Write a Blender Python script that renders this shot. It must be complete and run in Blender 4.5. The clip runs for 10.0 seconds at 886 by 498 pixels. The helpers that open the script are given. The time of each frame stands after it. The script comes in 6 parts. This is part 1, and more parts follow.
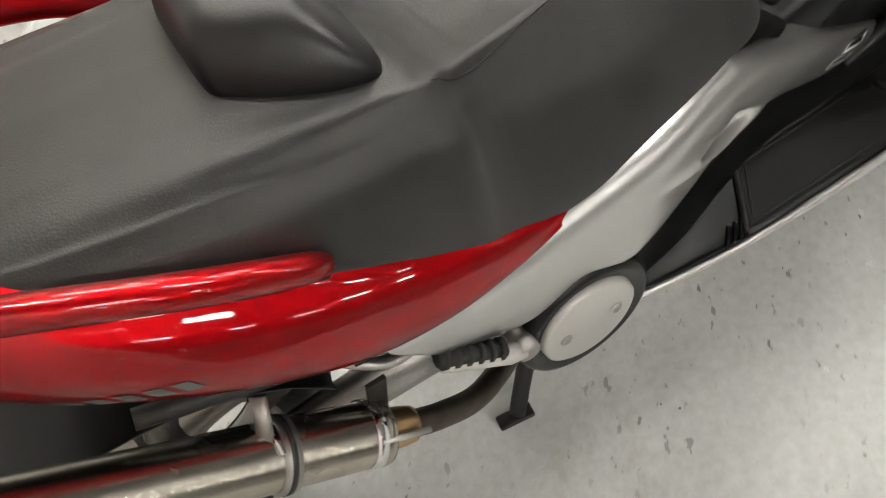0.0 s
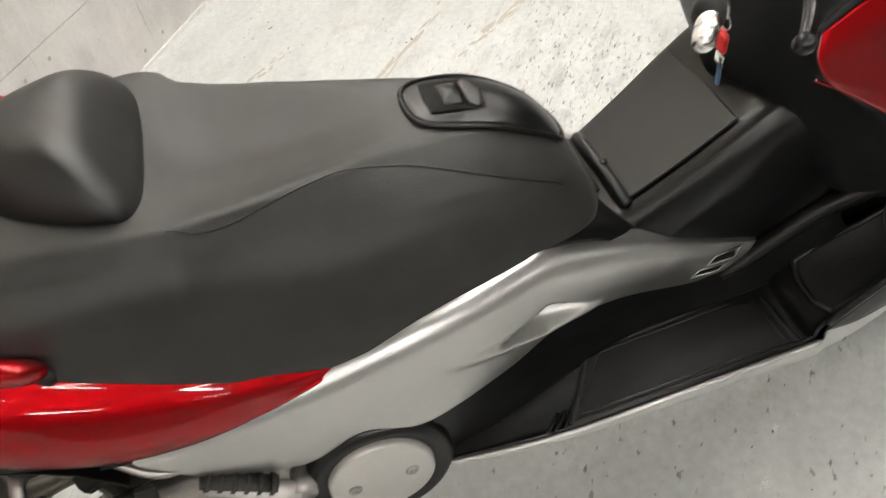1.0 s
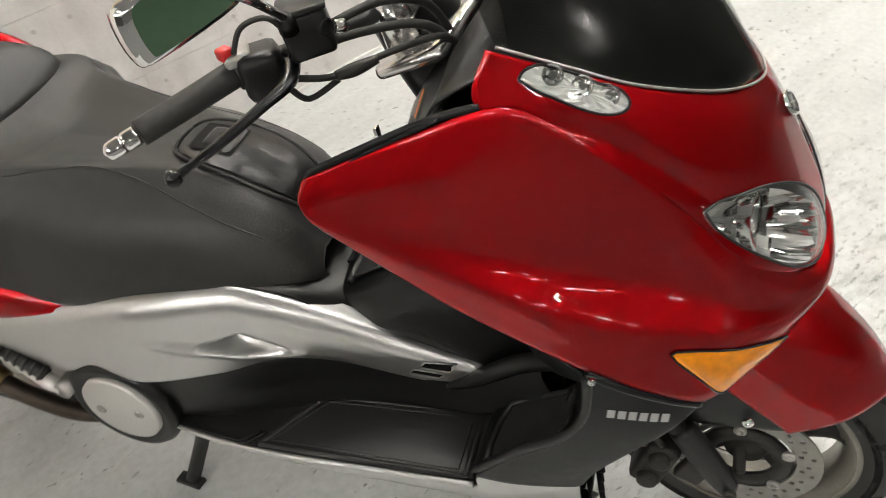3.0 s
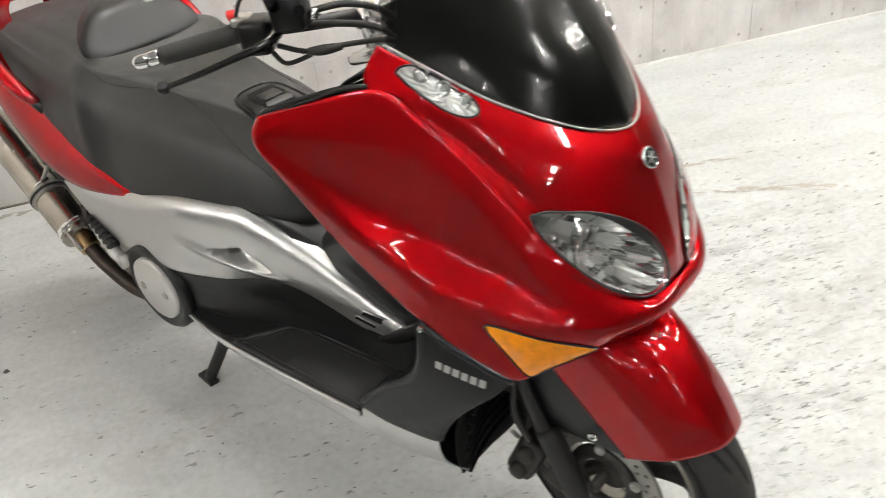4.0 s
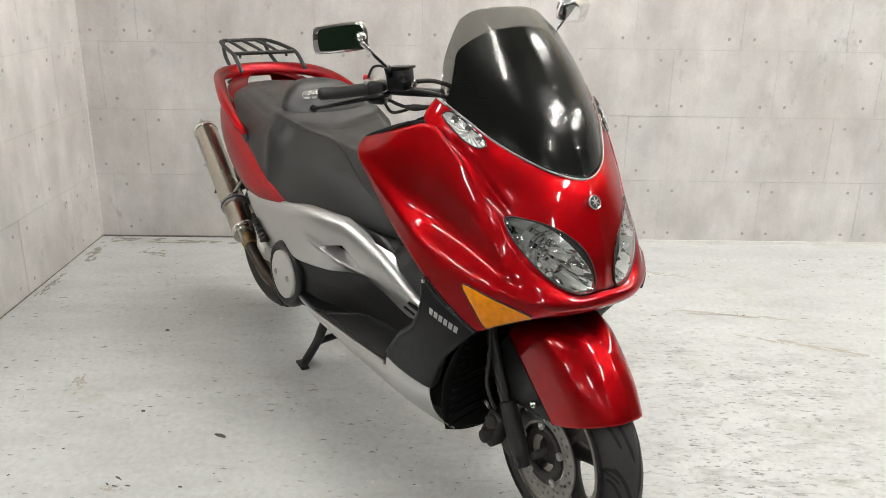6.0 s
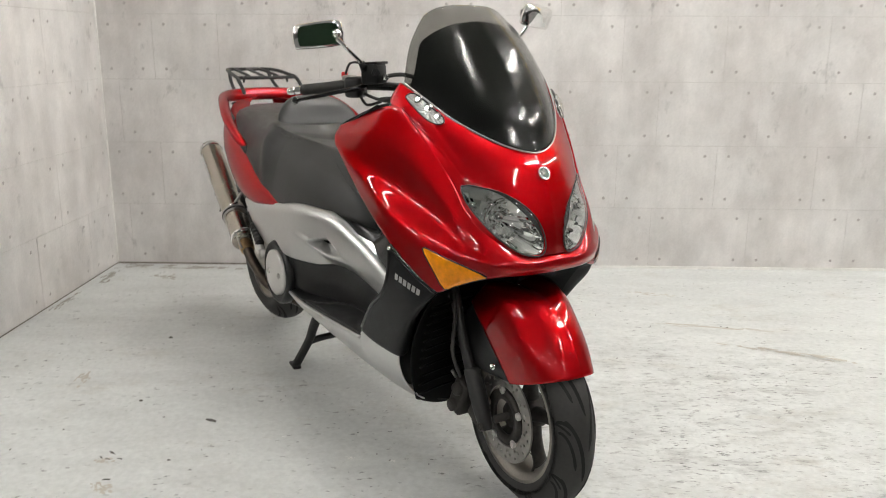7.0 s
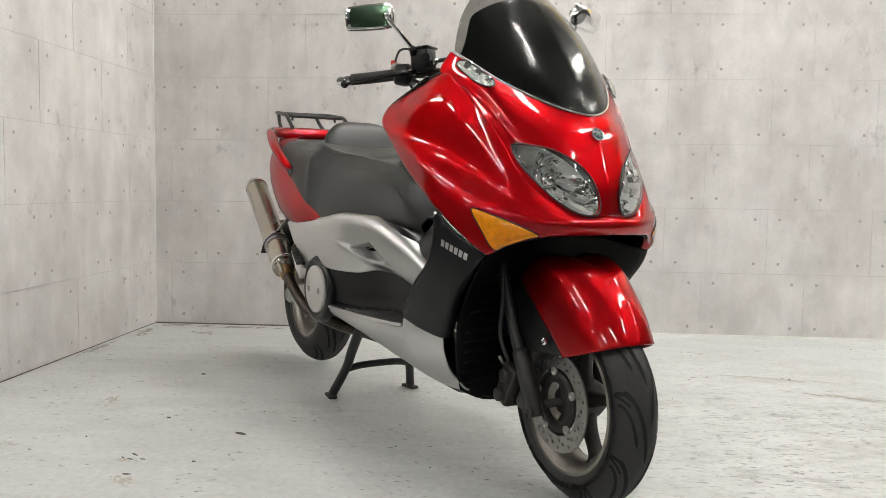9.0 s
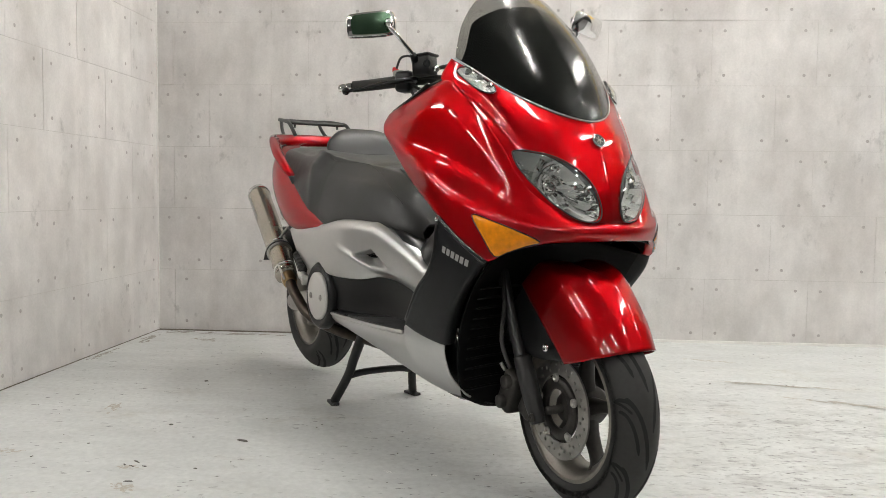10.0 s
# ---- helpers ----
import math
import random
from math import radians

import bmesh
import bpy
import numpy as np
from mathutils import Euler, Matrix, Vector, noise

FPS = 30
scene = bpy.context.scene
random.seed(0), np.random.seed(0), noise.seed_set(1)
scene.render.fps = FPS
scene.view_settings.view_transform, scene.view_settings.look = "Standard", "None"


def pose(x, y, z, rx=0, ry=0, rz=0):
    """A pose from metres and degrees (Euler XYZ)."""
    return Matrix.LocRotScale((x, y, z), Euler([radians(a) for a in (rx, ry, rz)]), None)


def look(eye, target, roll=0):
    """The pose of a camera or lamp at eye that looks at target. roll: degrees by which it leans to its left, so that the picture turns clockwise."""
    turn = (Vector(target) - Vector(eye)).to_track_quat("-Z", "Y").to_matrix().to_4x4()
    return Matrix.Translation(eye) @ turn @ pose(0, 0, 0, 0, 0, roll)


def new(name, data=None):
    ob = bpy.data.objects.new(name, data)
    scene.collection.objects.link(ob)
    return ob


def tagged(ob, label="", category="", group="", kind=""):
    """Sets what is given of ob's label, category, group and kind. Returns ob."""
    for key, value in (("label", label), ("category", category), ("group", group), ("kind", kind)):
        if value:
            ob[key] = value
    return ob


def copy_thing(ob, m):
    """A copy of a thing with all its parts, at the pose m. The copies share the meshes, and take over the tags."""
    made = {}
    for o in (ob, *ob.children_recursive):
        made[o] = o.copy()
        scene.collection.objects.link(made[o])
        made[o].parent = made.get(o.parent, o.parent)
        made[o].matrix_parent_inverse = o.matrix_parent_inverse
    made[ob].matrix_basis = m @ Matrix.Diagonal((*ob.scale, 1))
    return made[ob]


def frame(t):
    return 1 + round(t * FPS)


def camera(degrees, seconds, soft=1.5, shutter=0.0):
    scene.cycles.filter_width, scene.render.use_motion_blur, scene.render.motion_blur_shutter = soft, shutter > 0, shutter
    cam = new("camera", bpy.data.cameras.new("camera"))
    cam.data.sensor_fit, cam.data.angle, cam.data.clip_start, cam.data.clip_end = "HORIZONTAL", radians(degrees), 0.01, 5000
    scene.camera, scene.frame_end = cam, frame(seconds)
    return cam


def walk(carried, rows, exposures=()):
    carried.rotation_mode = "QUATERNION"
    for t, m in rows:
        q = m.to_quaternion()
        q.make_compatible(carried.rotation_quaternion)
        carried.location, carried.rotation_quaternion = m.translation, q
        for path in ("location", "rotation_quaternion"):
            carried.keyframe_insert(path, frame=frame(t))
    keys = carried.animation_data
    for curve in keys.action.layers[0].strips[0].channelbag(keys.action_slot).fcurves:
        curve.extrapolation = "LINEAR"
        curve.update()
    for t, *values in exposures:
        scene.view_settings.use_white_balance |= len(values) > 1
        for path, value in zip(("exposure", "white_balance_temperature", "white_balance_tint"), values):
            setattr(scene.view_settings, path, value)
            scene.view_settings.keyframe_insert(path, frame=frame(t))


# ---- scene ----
cam = camera(56.7, 10.0, soft=0.85, shutter=0.35)
PATH = [
    (0, (-0.714, -0.823, 1.546), (-0.351, 0.291, -0.075), -15.1),
    (0.3, (-0.6, -0.931, 1.571), (-0.346, 0.312, 0.025), -15.1),
    (0.5, (-0.509, -0.982, 1.57), (-0.276, 0.358, 0.105), -15.4),
    (0.6, (-0.456, -0.967, 1.576), (-0.227, 0.379, 0.114), -13.8),
    (0.8, (-0.324, -1.023, 1.580), (-0.183, 0.381, 0.162), -14.1),
    (1, (-0.256, -1.012, 1.569), (-0.096, 0.404, 0.166), -13.0),
    (1.2, (-0.169, -1.038, 1.571), (-0.085, 0.429, 0.214), -14.5),
    (1.5, (0.019, -1.039, 1.554), (-0.081, 0.417, 0.187), -15.7),
    (1.8, (0.199, -1.074, 1.562), (-0.059, 0.368, 0.201), -13.6),
    (2, (0.291, -1.068, 1.564), (-0.053, 0.351, 0.197), -14.5),
    (2.3, (0.451, -1.021, 1.528), (-0.004, 0.362, 0.157), -12.5),
    (2.5, (0.565, -1.003, 1.529), (0.039, 0.385, 0.189), -11.6),
    (2.7, (0.67, -0.986, 1.556), (0.073, 0.402, 0.246), -13.7),
    (3.8, (1.292, -1.072, 1.52), (0.103, 0.13, 0.452), -9.3),
    (4, (1.386, -1.04, 1.528), (0.199, 0.169, 0.466), -7.4),
    (4.5, (1.717, -1.026, 1.507), (0.334, 0.17, 0.698), -7.9),
    (5, (1.889, -1.096, 1.49), (0.423, 0.067, 0.783), -4.1),
    (5.5, (2.013, -1.306, 1.475), (0.504, -0.228, 0.725), 0.1),
    (5.7, (2.069, -1.322, 1.469), (0.536, -0.253, 0.759), 0.8),
    (6.8, (2.469, -1.276, 1.323), (0.806, -0.312, 0.771), 0.5),
    (7, (2.478, -1.304, 1.256), (0.821, -0.293, 0.772), 0.3),
    (7.5, (2.503, -1.334, 1.037), (0.764, -0.351, 0.953), -0.9),
    (7.8, (2.485, -1.33, 0.872), (0.752, -0.366, 1.125), 1.0),
    (8, (2.453, -1.326, 0.819), (0.707, -0.376, 1.037), 1.9),
    (8.5, (2.428, -1.299, 0.808), (0.671, -0.352, 0.68), 0.3),
    (9, (2.448, -1.312, 0.798), (0.697, -0.356, 0.652), 0.8),
    (9.5, (2.451, -1.312, 0.797), (0.689, -0.378, 0.65), 0.8),
    (10, (2.451, -1.305, 0.798), (0.695, -0.358, 0.668), 0.7),
]
# stops, and a white balance that starts a little warm
EXPOSURES = [(t, stops, 6680 if t < 3 else 6500, 10) for t, stops in ((0.0, -0.40), (1.0, -0.42), (2.0, -0.56), (2.7, -0.52), (4.0, -0.32), (4.5, -0.39), (5.0, -0.57), (5.5, -0.51), (7.0, -0.58), (7.5, -0.76), (7.8, -1.14), (8.0, -1.34), (8.3, -1.16), (8.5, -0.94), (9.0, -0.63), (10.0, -0.63))]
walk(cam, [(t, look(eye, target, roll)) for t, eye, target, roll in PATH], exposures=EXPOSURES)

# ---- light and world ----
world = bpy.data.worlds.new("world")
scene.world = world
world.use_nodes = True
world.node_tree.nodes["Background"].inputs[0].default_value = (0.9, 0.95, 1.0, 1)
world.node_tree.nodes["Background"].inputs[1].default_value = 0.02

# room frame: a runs along the side wall, b along the back wall
ROOM = pose(-2.50, -0.505, 0, 0, 0, -32.6)
ROOM_A, ROOM_B, ROOM_C, ROOM_H = 16.0, 10.0, -10.0, 3.7  # the hall: a from 0, b from ROOM_C to ROOM_B
PARTITION = 1.8  # length of the panelled side wall
PAPER_TOP = 2.825


# ---- materials ----
def material(name, color, rough=0.5, metal=0.0, vary=0.12, grain=60.0, bump=0.0, coat=0.0, rough_vary=0.1, coords="Object"):
    """Principled surface with two scales of colour variation, roughness variation and fine relief."""
    m = bpy.data.materials.new(name)
    m.use_nodes = True
    nt = m.node_tree
    b = nt.nodes["Principled BSDF"]
    tc = nt.nodes.new("ShaderNodeTexCoord")
    n1, n2 = nt.nodes.new("ShaderNodeTexNoise"), nt.nodes.new("ShaderNodeTexNoise")
    n1.inputs["Scale"].default_value, n2.inputs["Scale"].default_value = grain, grain * 0.07
    n1.inputs["Detail"].default_value = 4
    n2.inputs["Detail"].default_value = 5
    mix = nt.nodes.new("ShaderNodeMath")
    mix.operation = "ADD"
    ramp = nt.nodes.new("ShaderNodeMapRange")
    ramp.inputs[1].default_value, ramp.inputs[2].default_value = 0.6, 1.4
    ramp.inputs[3].default_value, ramp.inputs[4].default_value = 1 - vary, 1 + vary
    rgb = nt.nodes.new("ShaderNodeRGB")
    rgb.outputs[0].default_value = (*color, 1)
    mul = nt.nodes.new("ShaderNodeVectorMath")
    mul.operation = "SCALE"
    for n in (n1, n2):
        nt.links.new(tc.outputs[coords], n.inputs["Vector"])
    nt.links.new(n1.outputs[0], mix.inputs[0])
    nt.links.new(n2.outputs[0], mix.inputs[1])
    nt.links.new(mix.outputs[0], ramp.inputs[0])
    nt.links.new(rgb.outputs[0], mul.inputs[0])
    nt.links.new(ramp.outputs[0], mul.inputs["Scale"])
    nt.links.new(mul.outputs[0], b.inputs["Base Color"])
    rr = nt.nodes.new("ShaderNodeMapRange")
    rr.inputs[1].default_value, rr.inputs[2].default_value = 0.3, 0.7
    rr.inputs[3].default_value, rr.inputs[4].default_value = max(0.0, rough - rough_vary * rough), min(1.0, rough + rough_vary * rough)
    nt.links.new(n2.outputs[0], rr.inputs[0])
    nt.links.new(rr.outputs[0], b.inputs["Roughness"])
    b.inputs["Metallic"].default_value = metal
    if coat:
        b.inputs["Coat Weight"].default_value, b.inputs["Coat Roughness"].default_value = coat, 0.03
    if bump:
        bp = nt.nodes.new("ShaderNodeBump")
        bp.inputs["Strength"].default_value, bp.inputs["Distance"].default_value = min(1.0, bump), 0.001
        nt.links.new(n1.outputs[0], bp.inputs["Height"])
        nt.links.new(bp.outputs[0], b.inputs["Normal"])
    return m


RED = material("red_metallic_paint", (0.36, 0.0023, 0.0050), 0.43, 1.0, 0.05, 60, 0, 1.0)
RED.node_tree.nodes["Principled BSDF"].inputs["Coat Roughness"].default_value = 0.012
RED.node_tree.nodes["Principled BSDF"].inputs["Coat IOR"].default_value = 1.45
RED.node_tree.nodes["Principled BSDF"].inputs["Specular IOR Level"].default_value = 0.12
RED.node_tree.nodes["Principled BSDF"].inputs["Specular Tint"].default_value = (0.45, 0.03, 0.03, 1)
SILVER = material("silver_paint", (0.58, 0.58, 0.57), 0.37, 0.97, 0.03, 60, 0, 0.3)
SILVER.node_tree.nodes["Principled BSDF"].inputs["Coat Roughness"].default_value = 0.12
VINYL = material("black_vinyl", (0.0205, 0.0205, 0.0196), 0.44, 0, 0.25, 380, 0.4)
for key_, v_ in (("Sheen Weight", 0.08), ("Sheen Roughness", 0.45), ("Specular IOR Level", 0.38)):  # dusty grain of the vinyl
    VINYL.node_tree.nodes["Principled BSDF"].inputs[key_].default_value = v_
CUSHION = material("smooth_black_vinyl", (0.006, 0.006, 0.0062), 0.40, 0, 0.2, 380, 0.25)
PLASTIC = material("black_plastic", (0.0045, 0.0046, 0.0048), 0.31, 0, 0.15, 500, 0.25)
GREYPLASTIC = material("charcoal_plastic", (0.0075, 0.0079, 0.0086), 0.44, 0, 0.12, 600, 0.3)
LIDPLASTIC = material("worn_charcoal_plastic", (0.014, 0.0145, 0.015), 0.45, 0, 0.2, 300, 0.3)
RUBBER = material("black_rubber", (0.020, 0.0195, 0.018), 0.6, 0, 0.25, 120, 0.3)
TYRE = material("dusty_tyre_rubber", (0.018, 0.0175, 0.016), 0.66, 0, 0.3, 90, 0.3)
# dust-free groove rubber, darkened further for the shade of the missing depth
GROOVE = material("clean_shaded_groove_rubber", (0.003, 0.003, 0.003), 0.9, 0, 0.2, 90)
MATRUBBER = material("rubber_mat", (0.012, 0.012, 0.0125), 0.45, 0, 0.25, 260, 0.3)
CHROME = material("chrome", (0.85, 0.85, 0.84), 0.06, 1.0, 0.03, 40)
STEEL = material("titanium_steel", (0.43, 0.40, 0.345), 0.23, 1.0, 0.1, 80, 0, 0, rough_vary=0.3)
BURNT = material("heat_tinted_steel", (0.36, 0.25, 0.13), 0.35, 1.0, 0.25, 60)
ALLOY = material("dull_alloy", (0.42, 0.41, 0.39), 0.38, 0.9, 0.15, 120)
RIM = material("bronze_grey_rim_paint", (0.22, 0.205, 0.18), 0.36, 0.6, 0.15, 150)
DARKMETAL = material("dark_grimy_and_shaded_metal", (0.035, 0.032, 0.029), 0.55, 0.5, 0.35, 90, 0.3)
# matt black plastic, also laid where gaps and recesses are in shade
MATTBLACK = material("matt_black_plastic_and_shade", (0.0045, 0.0045, 0.0045), 0.7, 0, 0.3, 80)
MATTBLACK.node_tree.nodes["Principled BSDF"].inputs["Specular IOR Level"].default_value = 0.15
for m_, level in ((PLASTIC, 0.36), (GREYPLASTIC, 0.24)):
    m_.node_tree.nodes["Principled BSDF"].inputs["Specular IOR Level"].default_value = level
STANDPAINT = material("black_stand_paint", (0.013, 0.013, 0.013), 0.5, 0, 0.2, 120, 0.2)


def glassy(name, color, rough, alpha_mix):
    """Clear or tinted plastic: glass mixed with see-through so that it stays light to draw."""
    m = bpy.data.materials.new(name)
    m.use_nodes = True
    nt = m.node_tree
    nt.nodes.remove(nt.nodes["Principled BSDF"])
    out = nt.nodes["Material Output"]
    tr, gl, mx, lw, pw, ma = (nt.nodes.new(k) for k in ("ShaderNodeBsdfTransparent", "ShaderNodeBsdfGlossy", "ShaderNodeMixShader", "ShaderNodeLayerWeight", "ShaderNodeMath", "ShaderNodeMath"))
    tr.inputs[0].default_value = (*color, 1)
    gl.inputs["Roughness"].default_value = rough
    # Schlick's gloss: the same from both sides of the thin sheet
    pw.operation, ma.operation = "POWER", "MULTIPLY_ADD"
    pw.inputs[1].default_value = 5.0
    f0 = ((alpha_mix - 1) / (alpha_mix + 1)) ** 2
    ma.inputs[1].default_value, ma.inputs[2].default_value = 1 - f0, f0
    nt.links.new(lw.outputs["Facing"], pw.inputs[0])
    nt.links.new(pw.outputs[0], ma.inputs[0])
    nt.links.new(ma.outputs[0], mx.inputs[0])
    nt.links.new(tr.outputs[0], mx.inputs[1])
    nt.links.new(gl.outputs[0], mx.inputs[2])
    nt.links.new(mx.outputs[0], out.inputs[0])
    return m


CLEAR = glassy("clear_lens", (0.97, 0.98, 0.975), 0.02, 1.5)
SMOKE = glassy("smoked_screen", (0.58, 0.58, 0.565), 0.16, 1.4)
dust, dust_range = SMOKE.node_tree.nodes.new("ShaderNodeTexNoise"), SMOKE.node_tree.nodes.new("ShaderNodeMapRange")
dust.inputs["Scale"].default_value, dust.inputs["Detail"].default_value, dust.inputs["Roughness"].default_value = 45.0, 8, 0.7
for k_, v_ in enumerate((0.38, 0.64, 0.08, 0.21)):
    dust_range.inputs[k_ + 1].default_value = v_
SMOKE.node_tree.links.new(dust.outputs[0], dust_range.inputs[0])
SMOKE.node_tree.links.new(dust_range.outputs[0], SMOKE.node_tree.nodes["Glossy BSDF"].inputs["Roughness"])
AMBER = material("amber_lens", (0.80, 0.26, 0.0015), 0.22, 0, 0.30, 70, 0.3, 1.0)
AMBER.node_tree.nodes["Principled BSDF"].inputs["Coat IOR"].default_value = 1.5
AMBER.node_tree.nodes["Principled BSDF"].inputs["Specular IOR Level"].default_value = 0.15
SCREENBLACK = material("gloss_black_plastic", (0.006, 0.006, 0.007), 0.22, 0, 0.2, 30, 0, 0)
SCREENBAND = material("black_screen_print", (0.026, 0.030, 0.030), 0.42, 0, 0.7, 16, 0.1)
DECAL = material("silver_decal", (0.42, 0.415, 0.41), 0.35, 0.3, 0.05, 200)
DULLDECAL = material("dull_decal", (0.11, 0.10, 0.10), 0.5, 0.2, 0.1, 200)
REDKNOB = material("red_switch", (0.55, 0.02, 0.02), 0.4)
ORANGE = material("orange_label", (0.8, 0.2, 0.02), 0.5)
FLAPGREY = material("worn_grey_plastic", (0.022, 0.022, 0.022), 0.45, 0, 0.2, 200)
LABELGREY = material("label_print", (0.25, 0.25, 0.24), 0.6)


# ---- mesh helpers ----
def spline(pts, n, closed=False):
    """Catmull-Rom through points, n steps a span."""
    p = [Vector(q) for q in pts]
    k = len(p)
    out = []
    for i in range(k if closed else k - 1):
        a, b, c, d = (p[(i - 1) % k], p[i], p[(i + 1) % k], p[(i + 2) % k]) if closed else (p[max(i - 1, 0)], p[i], p[i + 1], p[min(i + 2, k - 1)])
        for s in range(n):
            t = s / n
            out.append(0.5 * (2 * b + (c - a) * t + (2 * a - 5 * b + 4 * c - d) * t * t + (3 * b - a - 3 * c + d) * t ** 3))
    if not closed:
        out.append(p[-1].copy())
    return out


def grid_mesh(rows, n_u=6, n_v=6, closed=False, smooth=True, mirror=False):
    """A bmesh surface through rows of control points; closed joins each row's end to its start."""
    a = [spline(r, n_u, closed) for r in rows]
    b = [[Vector() for _ in range(len(a[0]))] for _ in range((len(rows) - 1) * n_v + 1)]
    for j in range(len(a[0])):
        for i, q in enumerate(spline([r[j] for r in a], n_v)):
            b[i][j] = q
    bm = bmesh.new()
    vs = [[bm.verts.new(q) for q in r] for r in b]
    m = len(b[0])
    for i in range(len(b) - 1):
        for j in range(m if closed else m - 1):
            bm.faces.new((vs[i][j], vs[i][(j + 1) % m], vs[i + 1][(j + 1) % m], vs[i + 1][j]))
    if closed:
        for r in (vs[0], vs[-1]):
            try:
                bm.faces.new(r)
            except ValueError:
                pass
    if mirror:
        g = bmesh.ops.duplicate(bm, geom=bm.verts[:] + bm.faces[:])["geom"]
        for v in g:
            if isinstance(v, bmesh.types.BMVert):
                v.co.y *= -1
        bmesh.ops.reverse_faces(bm, faces=[f for f in g if isinstance(f, bmesh.types.BMFace)])
        bmesh.ops.remove_doubles(bm, verts=bm.verts[:], dist=0.0006)
    bmesh.ops.recalc_face_normals(bm, faces=bm.faces[:])
    return bm


def part(name, bm, mat, parent=None, label="", thick=0.0, bevel=0.0, smooth=True, offset=-1.0, sub=0):
    me = bpy.data.meshes.new(name)
    bm.to_mesh(me)
    bm.free()
    for p in me.polygons:
        p.use_smooth = smooth
    me.materials.append(mat)
    ob = new(name, me)
    if parent:
        ob.parent = parent
    if label:
        ob["label"] = label
    if thick:
        s = ob.modifiers.new("thickness", "SOLIDIFY")
        s.thickness, s.offset, s.use_even_offset = thick, offset, False
    if bevel:
        s = ob.modifiers.new("bevel", "BEVEL")
        s.width, s.segments, s.limit_method, s.angle_limit = bevel, 2, "ANGLE", radians(40)
    if sub:
        s = ob.modifiers.new("round", "SUBSURF")
        s.levels = s.render_levels = sub
    if smooth and (bevel or thick):
        s = ob.modifiers.new("normals", "WEIGHTED_NORMAL")
        s.keep_sharp = True
    return ob


def mirrored(ob, name=None, label=""):
    """The same part on the other side of the middle plane."""
    bm = bmesh.new()
    bm.from_mesh(ob.data)
    for v in bm.verts:
        v.co.y *= -1
    bmesh.ops.reverse_faces(bm, faces=bm.faces[:])
    o = part(name or ob.name.split(".")[0], bm, ob.data.materials[0], ob.parent, label)
    for p, q in zip(o.data.polygons, ob.data.polygons):
        p.use_smooth = q.use_smooth
    for s in ob.modifiers:
        t = o.modifiers.new(s.name, s.type)
        if s.type == "SOLIDIFY":
            t.thickness, t.offset, t.use_even_offset = s.thickness, s.offset, True
        elif s.type == "BEVEL":
            t.width, t.segments, t.limit_method, t.angle_limit = s.width, s.segments, s.limit_method, s.angle_limit
        elif s.type == "SUBSURF":
            t.levels = t.render_levels = s.levels
    return o


def tube(pts, r, n=10, steps=5, flat=1.0, up=(0, 0, 1)):
    """A round (or flattened) bar swept along a smooth line; r is one radius or one for each point."""
    rs = r if isinstance(r, (list, tuple)) else [r] * len(pts)
    line = spline(pts, steps) if steps > 1 else [Vector(p) for p in pts]
    rad = [q.x for q in spline([(x, 0, 0) for x in rs], steps)] if steps > 1 else list(rs)
    bm = bmesh.new()
    rings = []
    side = None
    for i, p in enumerate(line):
        t = (line[min(i + 1, len(line) - 1)] - line[max(i - 1, 0)]).normalized()
        u = Vector(up) if side is None else side.cross(t)
        s = t.cross(u)
        if s.length < 1e-4:
            s = t.cross(Vector((1, 0.01, 0)))
        s.normalize()
        side = s
        u = s.cross(t).normalized()
        rings.append([bm.verts.new(p + rad[i] * (math.cos(a) * s + flat * math.sin(a) * u)) for a in (2 * math.pi * k / n for k in range(n))])
    for a, b in zip(rings, rings[1:]):
        for k in range(n):
            bm.faces.new((a[k], a[(k + 1) % n], b[(k + 1) % n], b[k]))
    bm.faces.new(rings[0][::-1])
    bm.faces.new(rings[-1])
    bmesh.ops.recalc_face_normals(bm, faces=bm.faces[:])
    return bm


def turned(profile, origin, axis, n=40, arc=None):
    """A body of revolution: profile points are (distance along axis, radius)."""
    bm = bmesh.new()
    ax = Vector(axis).normalized()
    e1 = ax.orthogonal().normalized()
    if abs(ax.y) > 0.9:
        e1 = Vector((1, 0, 0))
        e1 = (e1 - e1.dot(ax) * ax).normalized()
    e2 = ax.cross(e1)
    o = Vector(origin)
    rings = []
    for d, r in profile:
        rings.append([bm.verts.new(o + ax * d + max(r, 1e-5) * (math.cos(a) * e1 + math.sin(a) * e2)) for a in (2 * math.pi * k / n for k in range(n))])
    for a, b in zip(rings, rings[1:]):
        for k in range(n):
            bm.faces.new((a[k], a[(k + 1) % n], b[(k + 1) % n], b[k]))
    bmesh.ops.remove_doubles(bm, verts=bm.verts[:], dist=2e-5)
    bmesh.ops.recalc_face_normals(bm, faces=bm.faces[:])
    return bm


def plate(outline, depth, origin=(0, 0, 0), ex=(1, 0, 0), ey=(0, 0, 1), round_n=0):
    """A flat plate with the given outline in the plane of ex and ey, thickened along their cross product."""
    ex, ey, o = Vector(ex).normalized(), Vector(ey).normalized(), Vector(origin)
    nz = ex.cross(ey)
    pts = [q.to_2d() for q in spline([(x, y, 0) for x, y in outline], round_n, True)] if round_n else [Vector(q) for q in outline]
    bm = bmesh.new()
    lo = [bm.verts.new(o + ex * q[0] + ey * q[1]) for q in pts]
    f = bm.faces.new(lo)
    r = bmesh.ops.extrude_face_region(bm, geom=[f])
    for v in r["geom"]:
        if isinstance(v, bmesh.types.BMVert):
            v.co += nz * depth
    bmesh.ops.recalc_face_normals(bm, faces=bm.faces[:])
    return bm


